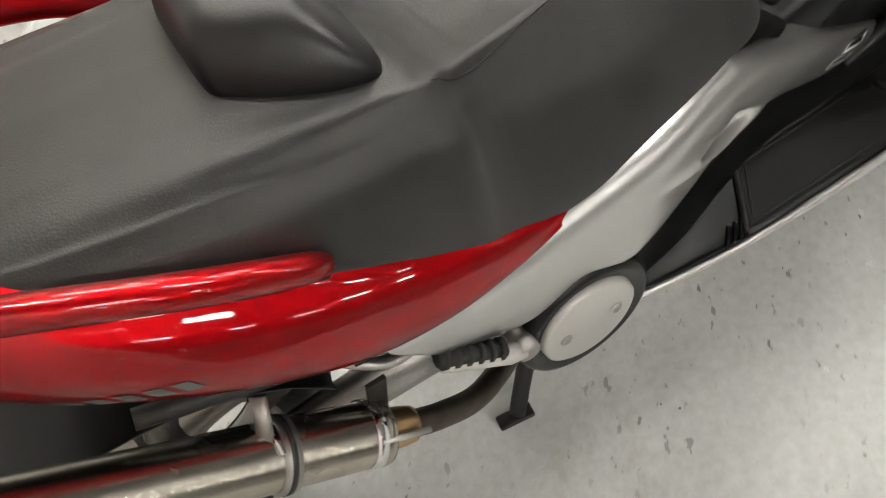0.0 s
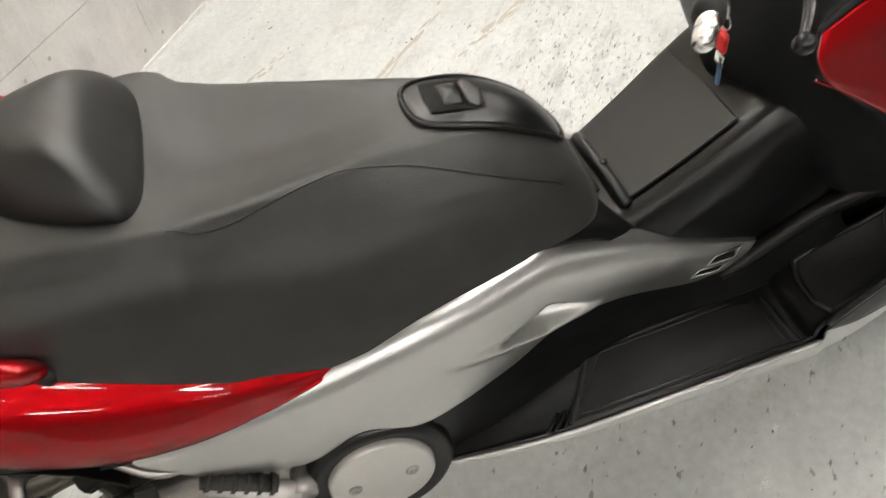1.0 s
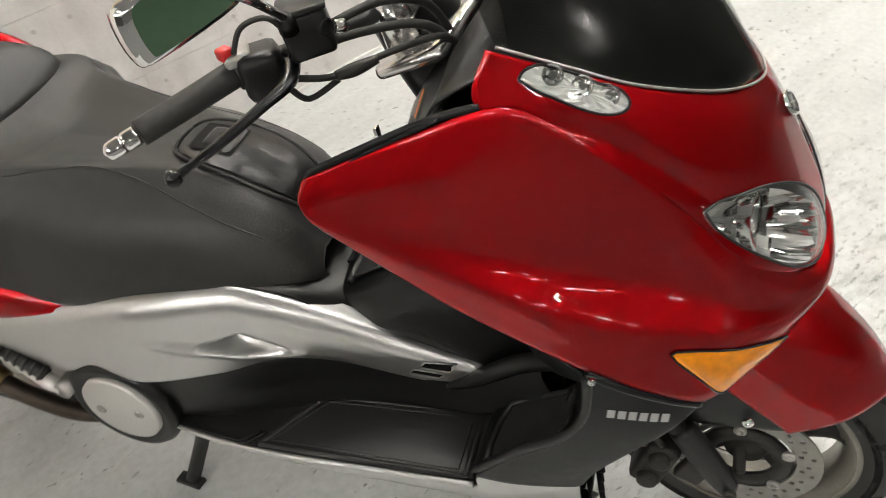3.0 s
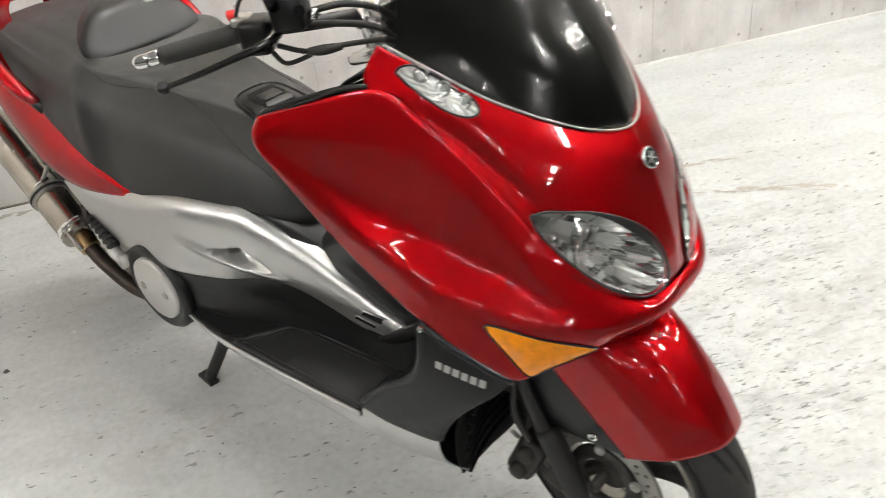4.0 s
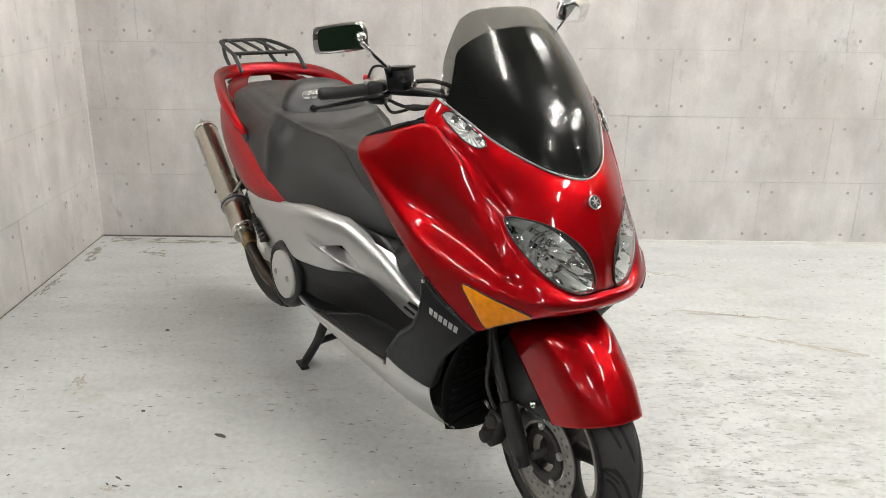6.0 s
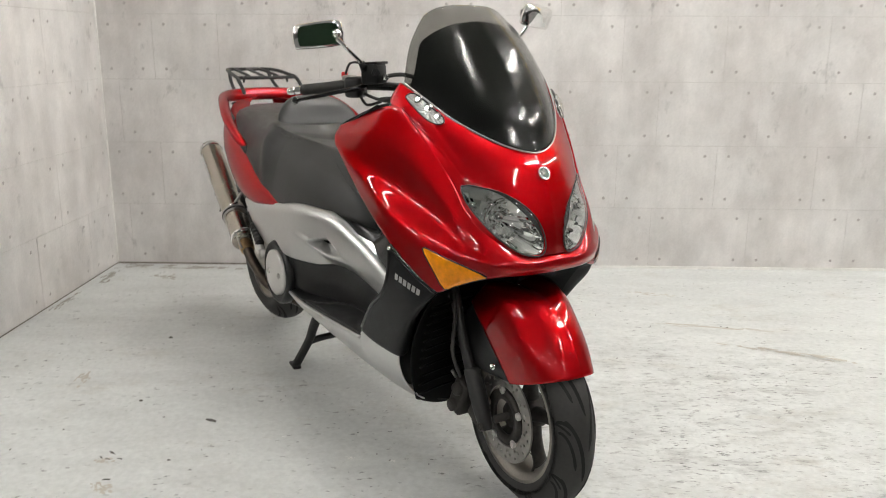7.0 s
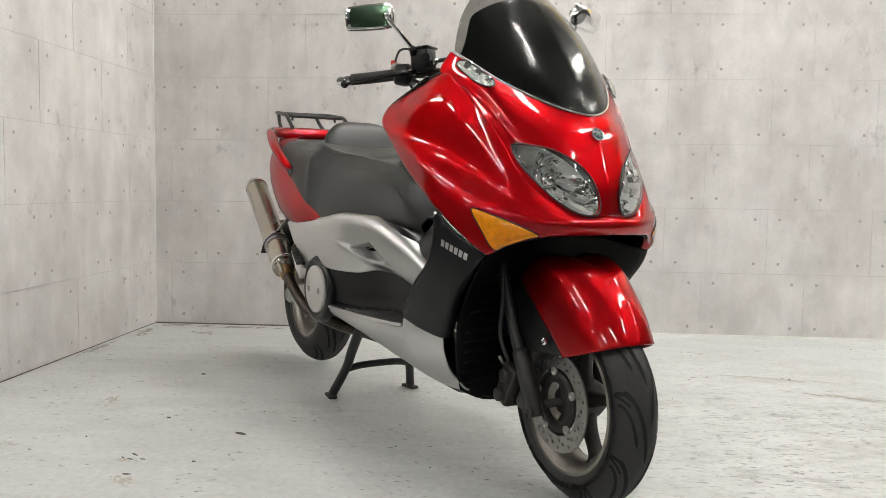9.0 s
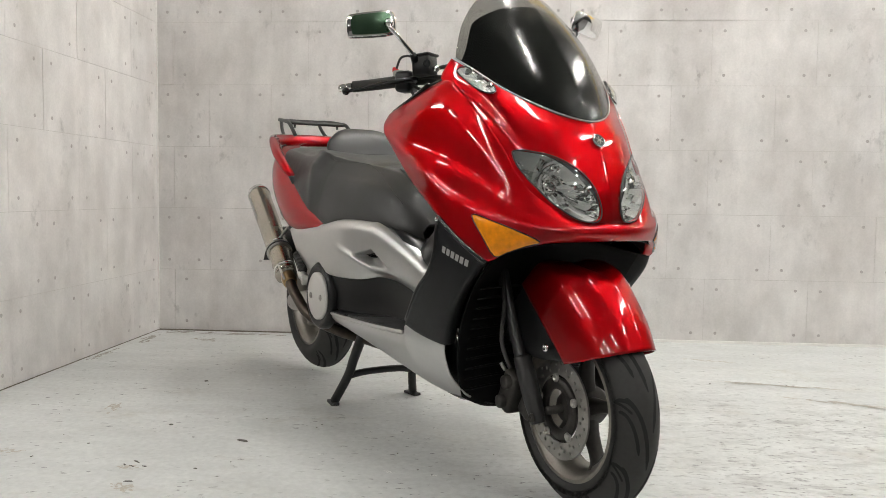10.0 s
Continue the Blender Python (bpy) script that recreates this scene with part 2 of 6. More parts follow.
def box(size, m=None, bevel=0.0):
    bm = bmesh.new()
    bmesh.ops.create_cube(bm, size=1.0)
    for v in bm.verts:
        v.co = Vector((v.co.x * size[0], v.co.y * size[1], v.co.z * size[2]))
    if bevel:
        bmesh.ops.bevel(bm, geom=bm.edges[:], offset=bevel, segments=2, affect="EDGES", profile=0.5)
    if m is not None:
        bm.transform(m)
    return bm


def join(*bms):
    out = bmesh.new()
    for b in bms:
        me = bpy.data.meshes.new("tmp")
        b.to_mesh(me)
        b.free()
        out.from_mesh(me)
        bpy.data.meshes.remove(me)
    return out


def thing(name, label, category, m=None, group="", kind=""):
    e = tagged(new(name), label, category, group, kind)
    if m is not None:
        e.matrix_basis = m
    return e


def baked(ob):
    """Puts the modifiers' result into the mesh."""
    me = bpy.data.meshes.new_from_object(ob.evaluated_get(bpy.context.evaluated_depsgraph_get()))
    old = ob.data
    ob.modifiers.clear()
    ob.data = me
    bpy.data.meshes.remove(old)


def cut(ob, bm):
    """Takes the body bm (in ob's own frame) out of the part."""
    tool = part("tool", bm, PLASTIC)
    tool.matrix_basis = ob.matrix_world.copy() if not ob.parent else ob.parent.matrix_basis.copy()
    bpy.context.view_layer.update()
    s = ob.modifiers.new("cut", "BOOLEAN")
    s.object, s.operation, s.solver = tool, "DIFFERENCE", "EXACT"
    bpy.context.view_layer.update()
    baked(ob)
    me = tool.data
    bpy.data.objects.remove(tool)
    bpy.data.meshes.remove(me)


# ---- the room ----
def concrete(name, base, stain, scale, rough, dots=False):
    """Grey concrete: clouds, streaks, fine speckle and pits, each with its own scale."""
    m = bpy.data.materials.new(name)
    m.use_nodes = True
    nt = m.node_tree
    b = nt.nodes["Principled BSDF"]
    geo = nt.nodes.new("ShaderNodeNewGeometry")

    def noise_at(s, detail, stretch=(1, 1, 1), rough_=0.6):
        mp = nt.nodes.new("ShaderNodeMapping")
        mp.inputs["Scale"].default_value = [s * q for q in stretch]
        n = nt.nodes.new("ShaderNodeTexNoise")
        n.inputs["Scale"].default_value, n.inputs["Detail"].default_value, n.inputs["Roughness"].default_value = 1.0, detail, rough_
        nt.links.new(geo.outputs["Position"], mp.inputs[0])
        nt.links.new(mp.outputs[0], n.inputs["Vector"])
        return n.outputs[0]

    def ranged(sock, a, c, lo, hi):
        r = nt.nodes.new("ShaderNodeMapRange")
        for k, q in enumerate((a, c, lo, hi)):
            r.inputs[k + 1].default_value = q
        nt.links.new(sock, r.inputs[0])
        return r.outputs[0]

    def math_node(op, p, q):
        n = nt.nodes.new("ShaderNodeMath")
        n.operation = op
        for k, s in enumerate((p, q)):
            if isinstance(s, float):
                n.inputs[k].default_value = s
            else:
                nt.links.new(s, n.inputs[k])
        return n.outputs[0]

    fine = noise_at(scale * 40, 3)
    mixc = nt.nodes.new("ShaderNodeMix")
    mixc.data_type = "RGBA"
    mixc.inputs["A"].default_value, mixc.inputs["B"].default_value = (*base, 1), (*stain, 1)
    if dots:
        # soft clouds, faint vertical streaks and a few darker smudges of the printed wall
        value = ranged(noise_at(scale, 3, (1, 1, 0.8), 0.5), 0.32, 0.68, 0.90, 1.07)
        value = math_node("MULTIPLY", value, ranged(noise_at(scale * 3.6, 4, (1, 1, 0.7), 0.55), 0.35, 0.68, 0.915, 1.055))
        value = math_node("MULTIPLY", value, ranged(noise_at(11.0, 3, (1, 1, 0.10)), 0.38, 0.70, 0.965, 1.03))
        smudge = math_node("MULTIPLY", ranged(noise_at(13.0, 5, (1, 1, 0.6), 0.7), 0.58, 0.74, 0.0, 0.34), ranged(noise_at(1.9, 2), 0.44, 0.60, 0.0, 1.0))
        value = math_node("MULTIPLY", value, math_node("SUBTRACT", 1.0, smudge))
        value = math_node("MULTIPLY", value, ranged(fine, 0.3, 0.7, 0.95, 1.04))
        nt.links.new(ranged(noise_at(scale * 1.3, 4, (1, 1, 0.8), 0.6), 0.40, 0.66, 0.0, 0.8), mixc.inputs["Factor"])
    else:
        # brushed pale screed: long faint strokes, small dents, flecks that thicken in the worn place beside the front wheel
        turn = nt.nodes.new("ShaderNodeMapping")
        turn.inputs["Rotation"].default_value = (0, 0, radians(-57.4))
        nt.links.new(geo.outputs["Position"], turn.inputs[0])

        def along(s, detail, stretch, rough_=0.6):
            mp = nt.nodes.new("ShaderNodeMapping")
            mp.inputs["Scale"].default_value = [s * q for q in stretch]
            n = nt.nodes.new("ShaderNodeTexNoise")
            n.inputs["Scale"].default_value, n.inputs["Detail"].default_value, n.inputs["Roughness"].default_value = 1.0, detail, rough_
            nt.links.new(turn.outputs[0], mp.inputs[0])
            nt.links.new(mp.outputs[0], n.inputs["Vector"])
            return n.outputs[0]

        value = ranged(noise_at(scale, 4), 0.3, 0.7, 0.94, 1.05)
        value = math_node("MULTIPLY", value, ranged(along(7.0, 6, (0.35, 1, 1), 0.65), 0.34, 0.68, 0.90, 1.06))
        value = math_node("MULTIPLY", value, ranged(fine, 0.3, 0.7, 0.91, 1.07))
        dist = nt.nodes.new("ShaderNodeVectorMath")
        dist.operation = "DISTANCE"
        dist.inputs[1].default_value = (0.66, 0.84, 0.0)
        nt.links.new(geo.outputs["Position"], dist.inputs[0])
        area = math_node("MULTIPLY", ranged(dist.outputs["Value"], 0.40, 1.15, 1.0, 0.0), ranged(noise_at(2.4, 4), 0.34, 0.58, 0.35, 1.0))
        pit = math_node("MULTIPLY", ranged(along(58.0, 5, (0.36, 1, 1), 0.68), 0.56, 0.64, 0.0, 0.62), area)
        value = math_node("MULTIPLY", value, math_node("SUBTRACT", 1.0, pit))
        grime = math_node("MULTIPLY", ranged(along(15.0, 6, (0.45, 1, 1), 0.7), 0.50, 0.68, 0.0, 0.36), area)
        value = math_node("MULTIPLY", value, math_node("SUBTRACT", 1.0, grime))
        few = math_node("MULTIPLY", ranged(along(48.0, 3, (0.5, 1, 1), 0.5), 0.645, 0.69, 0.0, 0.62), ranged(noise_at(2.7, 3), 0.42, 0.58, 0.15, 1.0))
        value = math_node("MULTIPLY", value, math_node("SUBTRACT", 1.0, few))
        dirt = math_node("MULTIPLY", ranged(along(4.2, 8, (0.5, 1, 1), 0.76), 0.54, 0.70, 0.0, 0.8), ranged(noise_at(0.9, 3), 0.40, 0.62, 0.25, 1.0))
        nt.links.new(dirt, mixc.inputs["Factor"])
    col = nt.nodes.new("ShaderNodeVectorMath")
    col.operation = "SCALE"
    nt.links.new(mixc.outputs["Result"], col.inputs[0])
    nt.links.new(value, col.inputs["Scale"])
    nt.links.new(col.outputs[0], b.inputs["Base Color"])
    nt.links.new(ranged(noise_at(scale * 2, 4), 0.3, 0.7, rough - 0.12, rough + 0.08), b.inputs["Roughness"])
    bp = nt.nodes.new("ShaderNodeBump")
    bp.inputs["Strength"].default_value, bp.inputs["Distance"].default_value = (0.15, 0.002)
    nt.links.new(fine, bp.inputs["Height"])
    nt.links.new(bp.outputs[0], b.inputs["Normal"])
    return m


WALLMAT = concrete("printed_concrete_wall", (0.715, 0.695, 0.68), (0.60, 0.57, 0.55), 2.3, 0.7, True)
FLOORMAT = concrete("worn_concrete_floor", (0.615, 0.63, 0.62), (0.45, 0.43, 0.385), 1.1, 0.55)
JOINT = material("joint_line", (0.52, 0.495, 0.47), 0.8, 0, 0.1, 30)
YELLOW = material("yellow_painted_wall", (0.85, 0.62, 0.18), 0.6, 0, 0.06, 20)
CEILMAT = material("grey_ceiling", (0.24, 0.24, 0.24), 0.8, 0, 0.05, 8)
GAPDIRT = material("gap_dirt", (0.17, 0.15, 0.12), 0.8, 0, 0.5, 12)
CAULK = material("white_sealant", (0.8, 0.79, 0.76), 0.6, 0, 0.1, 30)
PLAIN = material("plain_wall", (0.07, 0.07, 0.068), 0.75, 0, 0.06, 6)


def slab(name, a0, a1, b0, b1, z0, z1, mat, parent=None, label="", kind="structure", category=""):
    ob = part(name, box((a1 - a0, b1 - b0, z1 - z0), pose((a0 + a1) / 2, (b0 + b1) / 2, (z0 + z1) / 2)), mat, parent, label, smooth=False)
    if parent is None:
        ob.matrix_basis = ROOM
    if kind:
        tagged(ob, kind=kind, category=category)
    return ob


def floor_sheet():
    """Concrete floor with a slight unevenness."""
    bm = bmesh.new()
    bmesh.ops.create_grid(bm, x_segments=120, y_segments=140, size=0.5)
    for v in bm.verts:
        a, b = (v.co.x + 0.5) * (ROOM_A + 0.2) - 0.1, ROOM_C - 0.1 + (v.co.y + 0.5) * (ROOM_B - ROOM_C + 0.2)
        v.co = Vector((a, b, 0.0012 * noise.noise(Vector((a * 1.3, b * 1.3, 0)))))
    ob = part("floor", bm, FLOORMAT)
    ob.matrix_basis = ROOM
    return tagged(ob, "worn pale grey concrete floor with stains and chips", "floor", kind="structure")


floor_sheet()
tagged(slab("wall_back", -0.15, -0.003, -0.15, ROOM_B, 0, ROOM_H, JOINT), "pale concrete-look panelled back wall", "wall")
tagged(slab("wall_side", 0.0, PARTITION, -0.15, -0.003, 0, ROOM_H, JOINT), "pale concrete-look panelled side wall", "wall")
tagged(slab("wall_front", ROOM_A, ROOM_A + 0.15, ROOM_C - 0.15, ROOM_B + 0.15, 0, ROOM_H, PLAIN), "plain dark grey wall of the hall", "wall")
tagged(slab("wall_far", -0.15, ROOM_A, ROOM_B, ROOM_B + 0.15, 0, ROOM_H, PLAIN), "plain dark grey wall of the hall", "wall")
tagged(slab("wall_near", -0.15, ROOM_A, ROOM_C - 0.15, ROOM_C, 0, ROOM_H, PLAIN), "plain dark grey wall of the hall", "wall")
tagged(slab("wall_behind", -0.15, -0.003, ROOM_C, -0.15, 0, ROOM_H, PLAIN), "plain dark grey wall beside the panelled bay", "wall")
# dark sheets added out of view, to keep floor bounce off the bodywork
DARKSHEET = material("unseen_dark_sheet", (0.165, 0.165, 0.162), 0.7, 0, 0.2, 25)
for n_, a0_, a1_, b0_, b1_ in (("floor_unseen_front", 3.1, ROOM_A, ROOM_C, ROOM_B), ("floor_unseen_side", -0.003, 3.1, ROOM_C, -0.2)):
    tagged(slab(n_, a0_, a1_, b0_, b1_, 0.003, 0.006, DARKSHEET), "dark sheet added on the unseen floor to darken reflections", "floor")
tagged(slab("ceiling", -0.15, ROOM_A + 0.15, ROOM_C - 0.15, ROOM_B + 0.15, ROOM_H, ROOM_H + 0.15, CEILMAT), "grey ceiling", "ceiling")


# ---- wall panels ----
def wall_panels(wall, along_b):
    """Concrete-look panels in running bond, each with four shallow form-tie marks near its corners."""
    shapes = {}
    top = [0.0, 0.355, 0.71, 1.06, 1.41, 1.76, 2.11, 2.46, PAPER_TOP]
    end = 7.5 if along_b else PARTITION
    for r, (z0, z1) in enumerate(zip(top, top[1:])):
        edges = [0.0, 0.10, 0.878] if r % 2 == 0 else [0.0, 0.307, 0.668]
        if not along_b:
            edges = [0.0, 0.32] if r % 2 == 0 else [0.0, 0.61]
        while edges[-1] < end - 0.2:
            edges.append(edges[-1] + 0.555)
        edges[-1] = min(edges[-1], end)
        for e0, e1 in zip(edges, edges[1:]):
            w, h = round(e1 - e0 - 0.0022, 4), round(z1 - z0 - 0.0022, 4)
            if (w, h) not in shapes:
                bm = box((0.006, w, h), pose(-0.003, 0, 0), 0.0) if along_b else box((w, 0.006, h), pose(0, -0.003, 0), 0.0)
                me = bpy.data.meshes.new("wall_panel")
                n0 = len(bm.faces)
                for sx in (-1, 1):
                    for sz in (-1, 1):
                        u, v = sx * (w / 2 - 0.065), sz * (h / 2 - 0.055)
                        if w > 0.2:
                            ring = [(u + 0.0085 * math.cos(t), v + 0.0085 * math.sin(t)) for t in (k * math.pi / 5 for k in range(10))]
                            f = bm.faces.new([bm.verts.new((0.0006, p, q) if along_b else (p, 0.0006, q)) for p, q in (ring if along_b else ring[::-1])])
                            f.material_index = 1
                bm.to_mesh(me)
                bm.free()
                me.materials.append(WALLMAT)
                me.materials.append(TIEMARK)
                shapes[(w, h)] = me
            ob = new("wall_panel", shapes[(w, h)])
            ob.parent = wall
            m = (e0 + e1) / 2
            tip = 0.0008 * math.sin(m * 37 + r * 11)
            ob.matrix_basis = pose(tip, m, (z0 + z1) / 2) if along_b else pose(m, tip, (z0 + z1) / 2)


TIEMARK = material("tie_mark", (0.42, 0.40, 0.38), 0.85, 0, 0.2, 40)
back_wall = bpy.data.objects["wall_back"]
side_wall = bpy.data.objects["wall_side"]
wall_panels(back_wall, True)
wall_panels(side_wall, False)
slab("trim", -0.002, 0.012, 0.0, 7.5, PAPER_TOP, PAPER_TOP + 0.30, YELLOW)
tagged(bpy.data.objects["trim"], "yellow painted strip above the wall panels", "trim")
slab("trim", 0.0, 0.007, 0.0, 0.007, 0.014, PAPER_TOP, CAULK)
tagged(bpy.data.objects["trim.001"], "white sealant bead down the wall corner", "sealant")
slab("baseboard", 0.0, 0.010, 2.2, ROOM_B, 0.0, 0.014, CAULK)
slab("trim", 0.0, PARTITION, 0.0, 0.004, 0.0, 0.0035, GAPDIRT)
tagged(bpy.data.objects["trim.002"], "dark dirty gap along the side wall's foot", "gap")
slab("trim", 0.0, 0.011, 0.008, 2.2, 0.0, 0.006, GAPDIRT)
tagged(bpy.data.objects["trim.003"], "dark dirty gap along the back wall's foot", "gap")
tagged(bpy.data.objects["baseboard"], "thin white sealant line at the wall's foot", "sealant")


# ---- specks and scraps on the floor ----
def scraps():
    """Small chips and shreds that lie on the concrete, too many to count."""
    rng = random.Random(5)
    bm = bmesh.new()
    spots = [(-0.143, -0.631, 0.030, 0.011, 35), (-0.433, -0.803, 0.012, 0.008, 10), (-0.075, -0.965, 0.018, 0.004, 20), (-0.04, -0.985, 0.012, 0.003, 35), (-0.06, -1.0, 0.014, 0.003, 10), (-0.02, -0.95, 0.010, 0.003, 50), (0.09, -1.01, 0.016, 0.004, 60), (-1.05, -0.55, 0.014, 0.010, 0)]
    for k in range(170):
        x, y = rng.uniform(-2.2, 2.6), rng.uniform(-2.0, 3.2)
        big = rng.random() < 0.06
        spots.append((x, y, rng.uniform(0.006, 0.013) if big else rng.uniform(0.0015, 0.005), rng.uniform(0.003, 0.006) if big else rng.uniform(0.001, 0.003), rng.uniform(0, 180)))
    for x, y, l, w, turn in spots:
        n = rng.randint(5, 8)
        t = radians(turn)
        loop = []
        for i in range(n):
            a = 2 * math.pi * i / n
            u, v = l * math.cos(a) * rng.uniform(0.6, 1.2), w * math.sin(a) * rng.uniform(0.6, 1.2)
            loop.append((x + u * math.cos(t) - v * math.sin(t), y + u * math.sin(t) + v * math.cos(t)))
        lo = [bm.verts.new((p, q, 0.0005)) for p, q in loop]
        hi = [bm.verts.new((x + (p - x) * 0.8, y + (q - y) * 0.8, 0.0022)) for p, q in loop]
        bm.faces.new(hi)
        for i in range(n):
            bm.faces.new((lo[i], lo[(i + 1) % n], hi[(i + 1) % n], hi[i]))
    return tagged(part("floor_scraps", bm, SCRAP, smooth=False), "tiny dark scraps and chips on the concrete", "debris", kind="stuff")


def smear(c, length, width, turn, name="floor_stain", mat=None, label="thin brownish dried smear on the concrete floor"):
    """A thin dried smear of dirt with a ragged outline."""
    rng = random.Random(int(c[0] * 1000 + c[1] * 77) & 0xffff)
    bm = bmesh.new()
    t = radians(turn)
    for k in range(26):
        u, v = rng.gauss(0, 0.42), rng.gauss(0, 0.4)
        l, w = length * rng.uniform(0.05, 0.22), width * rng.uniform(0.10, 0.35)
        n = 9
        loop = []
        for i in range(n):
            a = 2 * math.pi * i / n
            p, q = u * length * 0.5 + l * 0.5 * math.cos(a) * rng.uniform(0.5, 1.2), v * width * 0.5 + w * 0.5 * math.sin(a) * rng.uniform(0.4, 1.2)
            loop.append(bm.verts.new((c[0] + p * math.cos(t) - q * math.sin(t), c[1] + p * math.sin(t) + q * math.cos(t), 0.0018 + 0.00003 * k)))
        bm.faces.new(loop)
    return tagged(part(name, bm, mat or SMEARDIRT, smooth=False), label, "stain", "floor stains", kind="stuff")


SMEARDIRT = material("dried_dirt", (0.47, 0.44, 0.39), 0.7, 0, 0.15, 60)
for sx, sy, sl, sw, st in ((0.06, 1.60, 0.55, 0.05, 47), (0.46, 1.64, 0.50, 0.07, 36), (-0.45, 1.75, 0.25, 0.05, 40), (-0.76, -0.95, 0.16, 0.06, -30), (0.14, -1.03, 0.10, 0.05, 20), (-0.35, -1.30, 0.10, 0.04, 60), (-0.03, -0.99, 0.09, 0.04, 70)):
    smear((sx, sy), sl, sw, st)
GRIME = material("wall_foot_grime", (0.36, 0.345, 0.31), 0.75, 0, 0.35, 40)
PALE = material("pale_chip", (0.78, 0.78, 0.76), 0.6, 0, 0.1, 40)
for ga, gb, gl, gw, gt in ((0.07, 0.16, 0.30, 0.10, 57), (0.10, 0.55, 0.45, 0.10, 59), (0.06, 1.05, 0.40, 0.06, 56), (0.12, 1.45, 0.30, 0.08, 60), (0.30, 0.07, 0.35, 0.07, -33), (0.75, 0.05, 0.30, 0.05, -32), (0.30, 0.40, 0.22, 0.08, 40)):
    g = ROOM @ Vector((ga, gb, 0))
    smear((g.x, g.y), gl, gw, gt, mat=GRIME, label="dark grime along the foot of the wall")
for px, py, pl, pw, pt in ((0.345, -0.334, 0.035, 0.022, 20), (0.426, -0.231, 0.030, 0.016, 50), (0.10, -0.46, 0.020, 0.012, 80), (-1.05, -0.32, 0.03, 0.02, 10)):
    smear((px, py), pl, pw, pt, mat=PALE, label="small pale chip in the concrete floor")
SCRAP = material("dark_scrap", (0.09, 0.085, 0.075), 0.8, 0, 0.5, 15)
scraps()


# ---- fluorescent lamps on the ceiling ----
def emitter(name, color, strength):
    m = bpy.data.materials.new(name)
    m.use_nodes = True
    b = m.node_tree.nodes["Principled BSDF"]
    b.inputs["Base Color"].default_value = (0.9, 0.9, 0.9, 1)
    b.inputs["Emission Color"].default_value, b.inputs["Emission Strength"].default_value = (*color, 1), strength
    return m


TUBE_GLOW = emitter("fluorescent_tube_glow", (1.0, 0.97, 0.92), 180.0)
LAMPWHITE = material("lamp_white_enamel", (0.8, 0.8, 0.79), 0.4, 0, 0.03, 20)


def ceiling_lamp(m):
    e = thing("ceiling_lamp", "white twin-tube fluorescent lamp on the ceiling", "lamp", m, "fluorescent lamps")
    part("housing", box((1.26, 0.10, 0.05), pose(0, 0, -0.025), 0.008), LAMPWHITE, e)
    for s in (-1, 1):
        part("fluorescent_tube", tube([(-0.6, s * 0.055, -0.065), (0.6, s * 0.055, -0.065)], 0.016, 10, 1), TUBE_GLOW, e, "glowing tube")
        for q in (-1, 1):
            part("socket", box((0.03, 0.03, 0.05), pose(q * 0.612, s * 0.055, -0.055), 0.004), LAMPWHITE, e)
    return e


first = ceiling_lamp(ROOM @ pose(0.9, 2.3, ROOM_H))
bay = [(3.3, -1.4), (5.7, -1.4), (3.0, 2.3), (0.9, 4.4), (3.0, 4.4), (5.1, 4.4), (0.9, 6.5), (3.0, 6.5)]
beside = [(1.4, -4.8), (3.8, -4.8), (6.2, -4.8)]
for la, lb in bay + beside + [(8.6, 0.5), (8.6, 4.0)] + [(p, q) for p in (11.4, 14.4) for q in (-6.5, -3.0, 0.5, 4.0)]:
    copy_thing(first, ROOM @ pose(la, lb, ROOM_H))


# ---- the scooter (own frame: x ahead, y to its left, z up) ----
BIKE = pose(0.835, 0, 0, 0, 0, 1.5) @ pose(-0.835, 0, 0)
scooter = thing("maxi_scooter", "red and silver maxi scooter with black seat on its centre stand", "scooter", BIKE)


def P(name, bm, mat, label="", **k):
    return part(name, bm, mat, scooter, label, **k)


def screw(c, axis, r=0.008, mat=None, parent=None):
    return part("screw", turned([(0, r), (0.004, r), (0.006, r * 0.75), (0.006, r * 0.4), (0.003, r * 0.35), (0.003, 0)], c, axis, 12), mat or ALLOY, parent or scooter)


def outline_prism(pts, x0, x1, n=5, tilt=(0.0, 0.0)):
    """A body along x with a smooth (y, z) outline; tilt shifts y and z for each metre of x."""
    loop = [q for q in spline([(0, y, z) for y, z in pts], n, True)]
    bm = bmesh.new()
    ends = []
    for x in (x0, x1):
        ends.append([bm.verts.new((x, q.y + tilt[0] * (x - 0.83), q.z + tilt[1] * (x - 0.83))) for q in loop])
    k = len(loop)
    for i in range(k):
        bm.faces.new((ends[0][i], ends[0][(i + 1) % k], ends[1][(i + 1) % k], ends[1][i]))
    bm.faces.new(ends[0][::-1])
    bm.faces.new(ends[1])
    bmesh.ops.recalc_face_normals(bm, faces=bm.faces[:])
    return bm


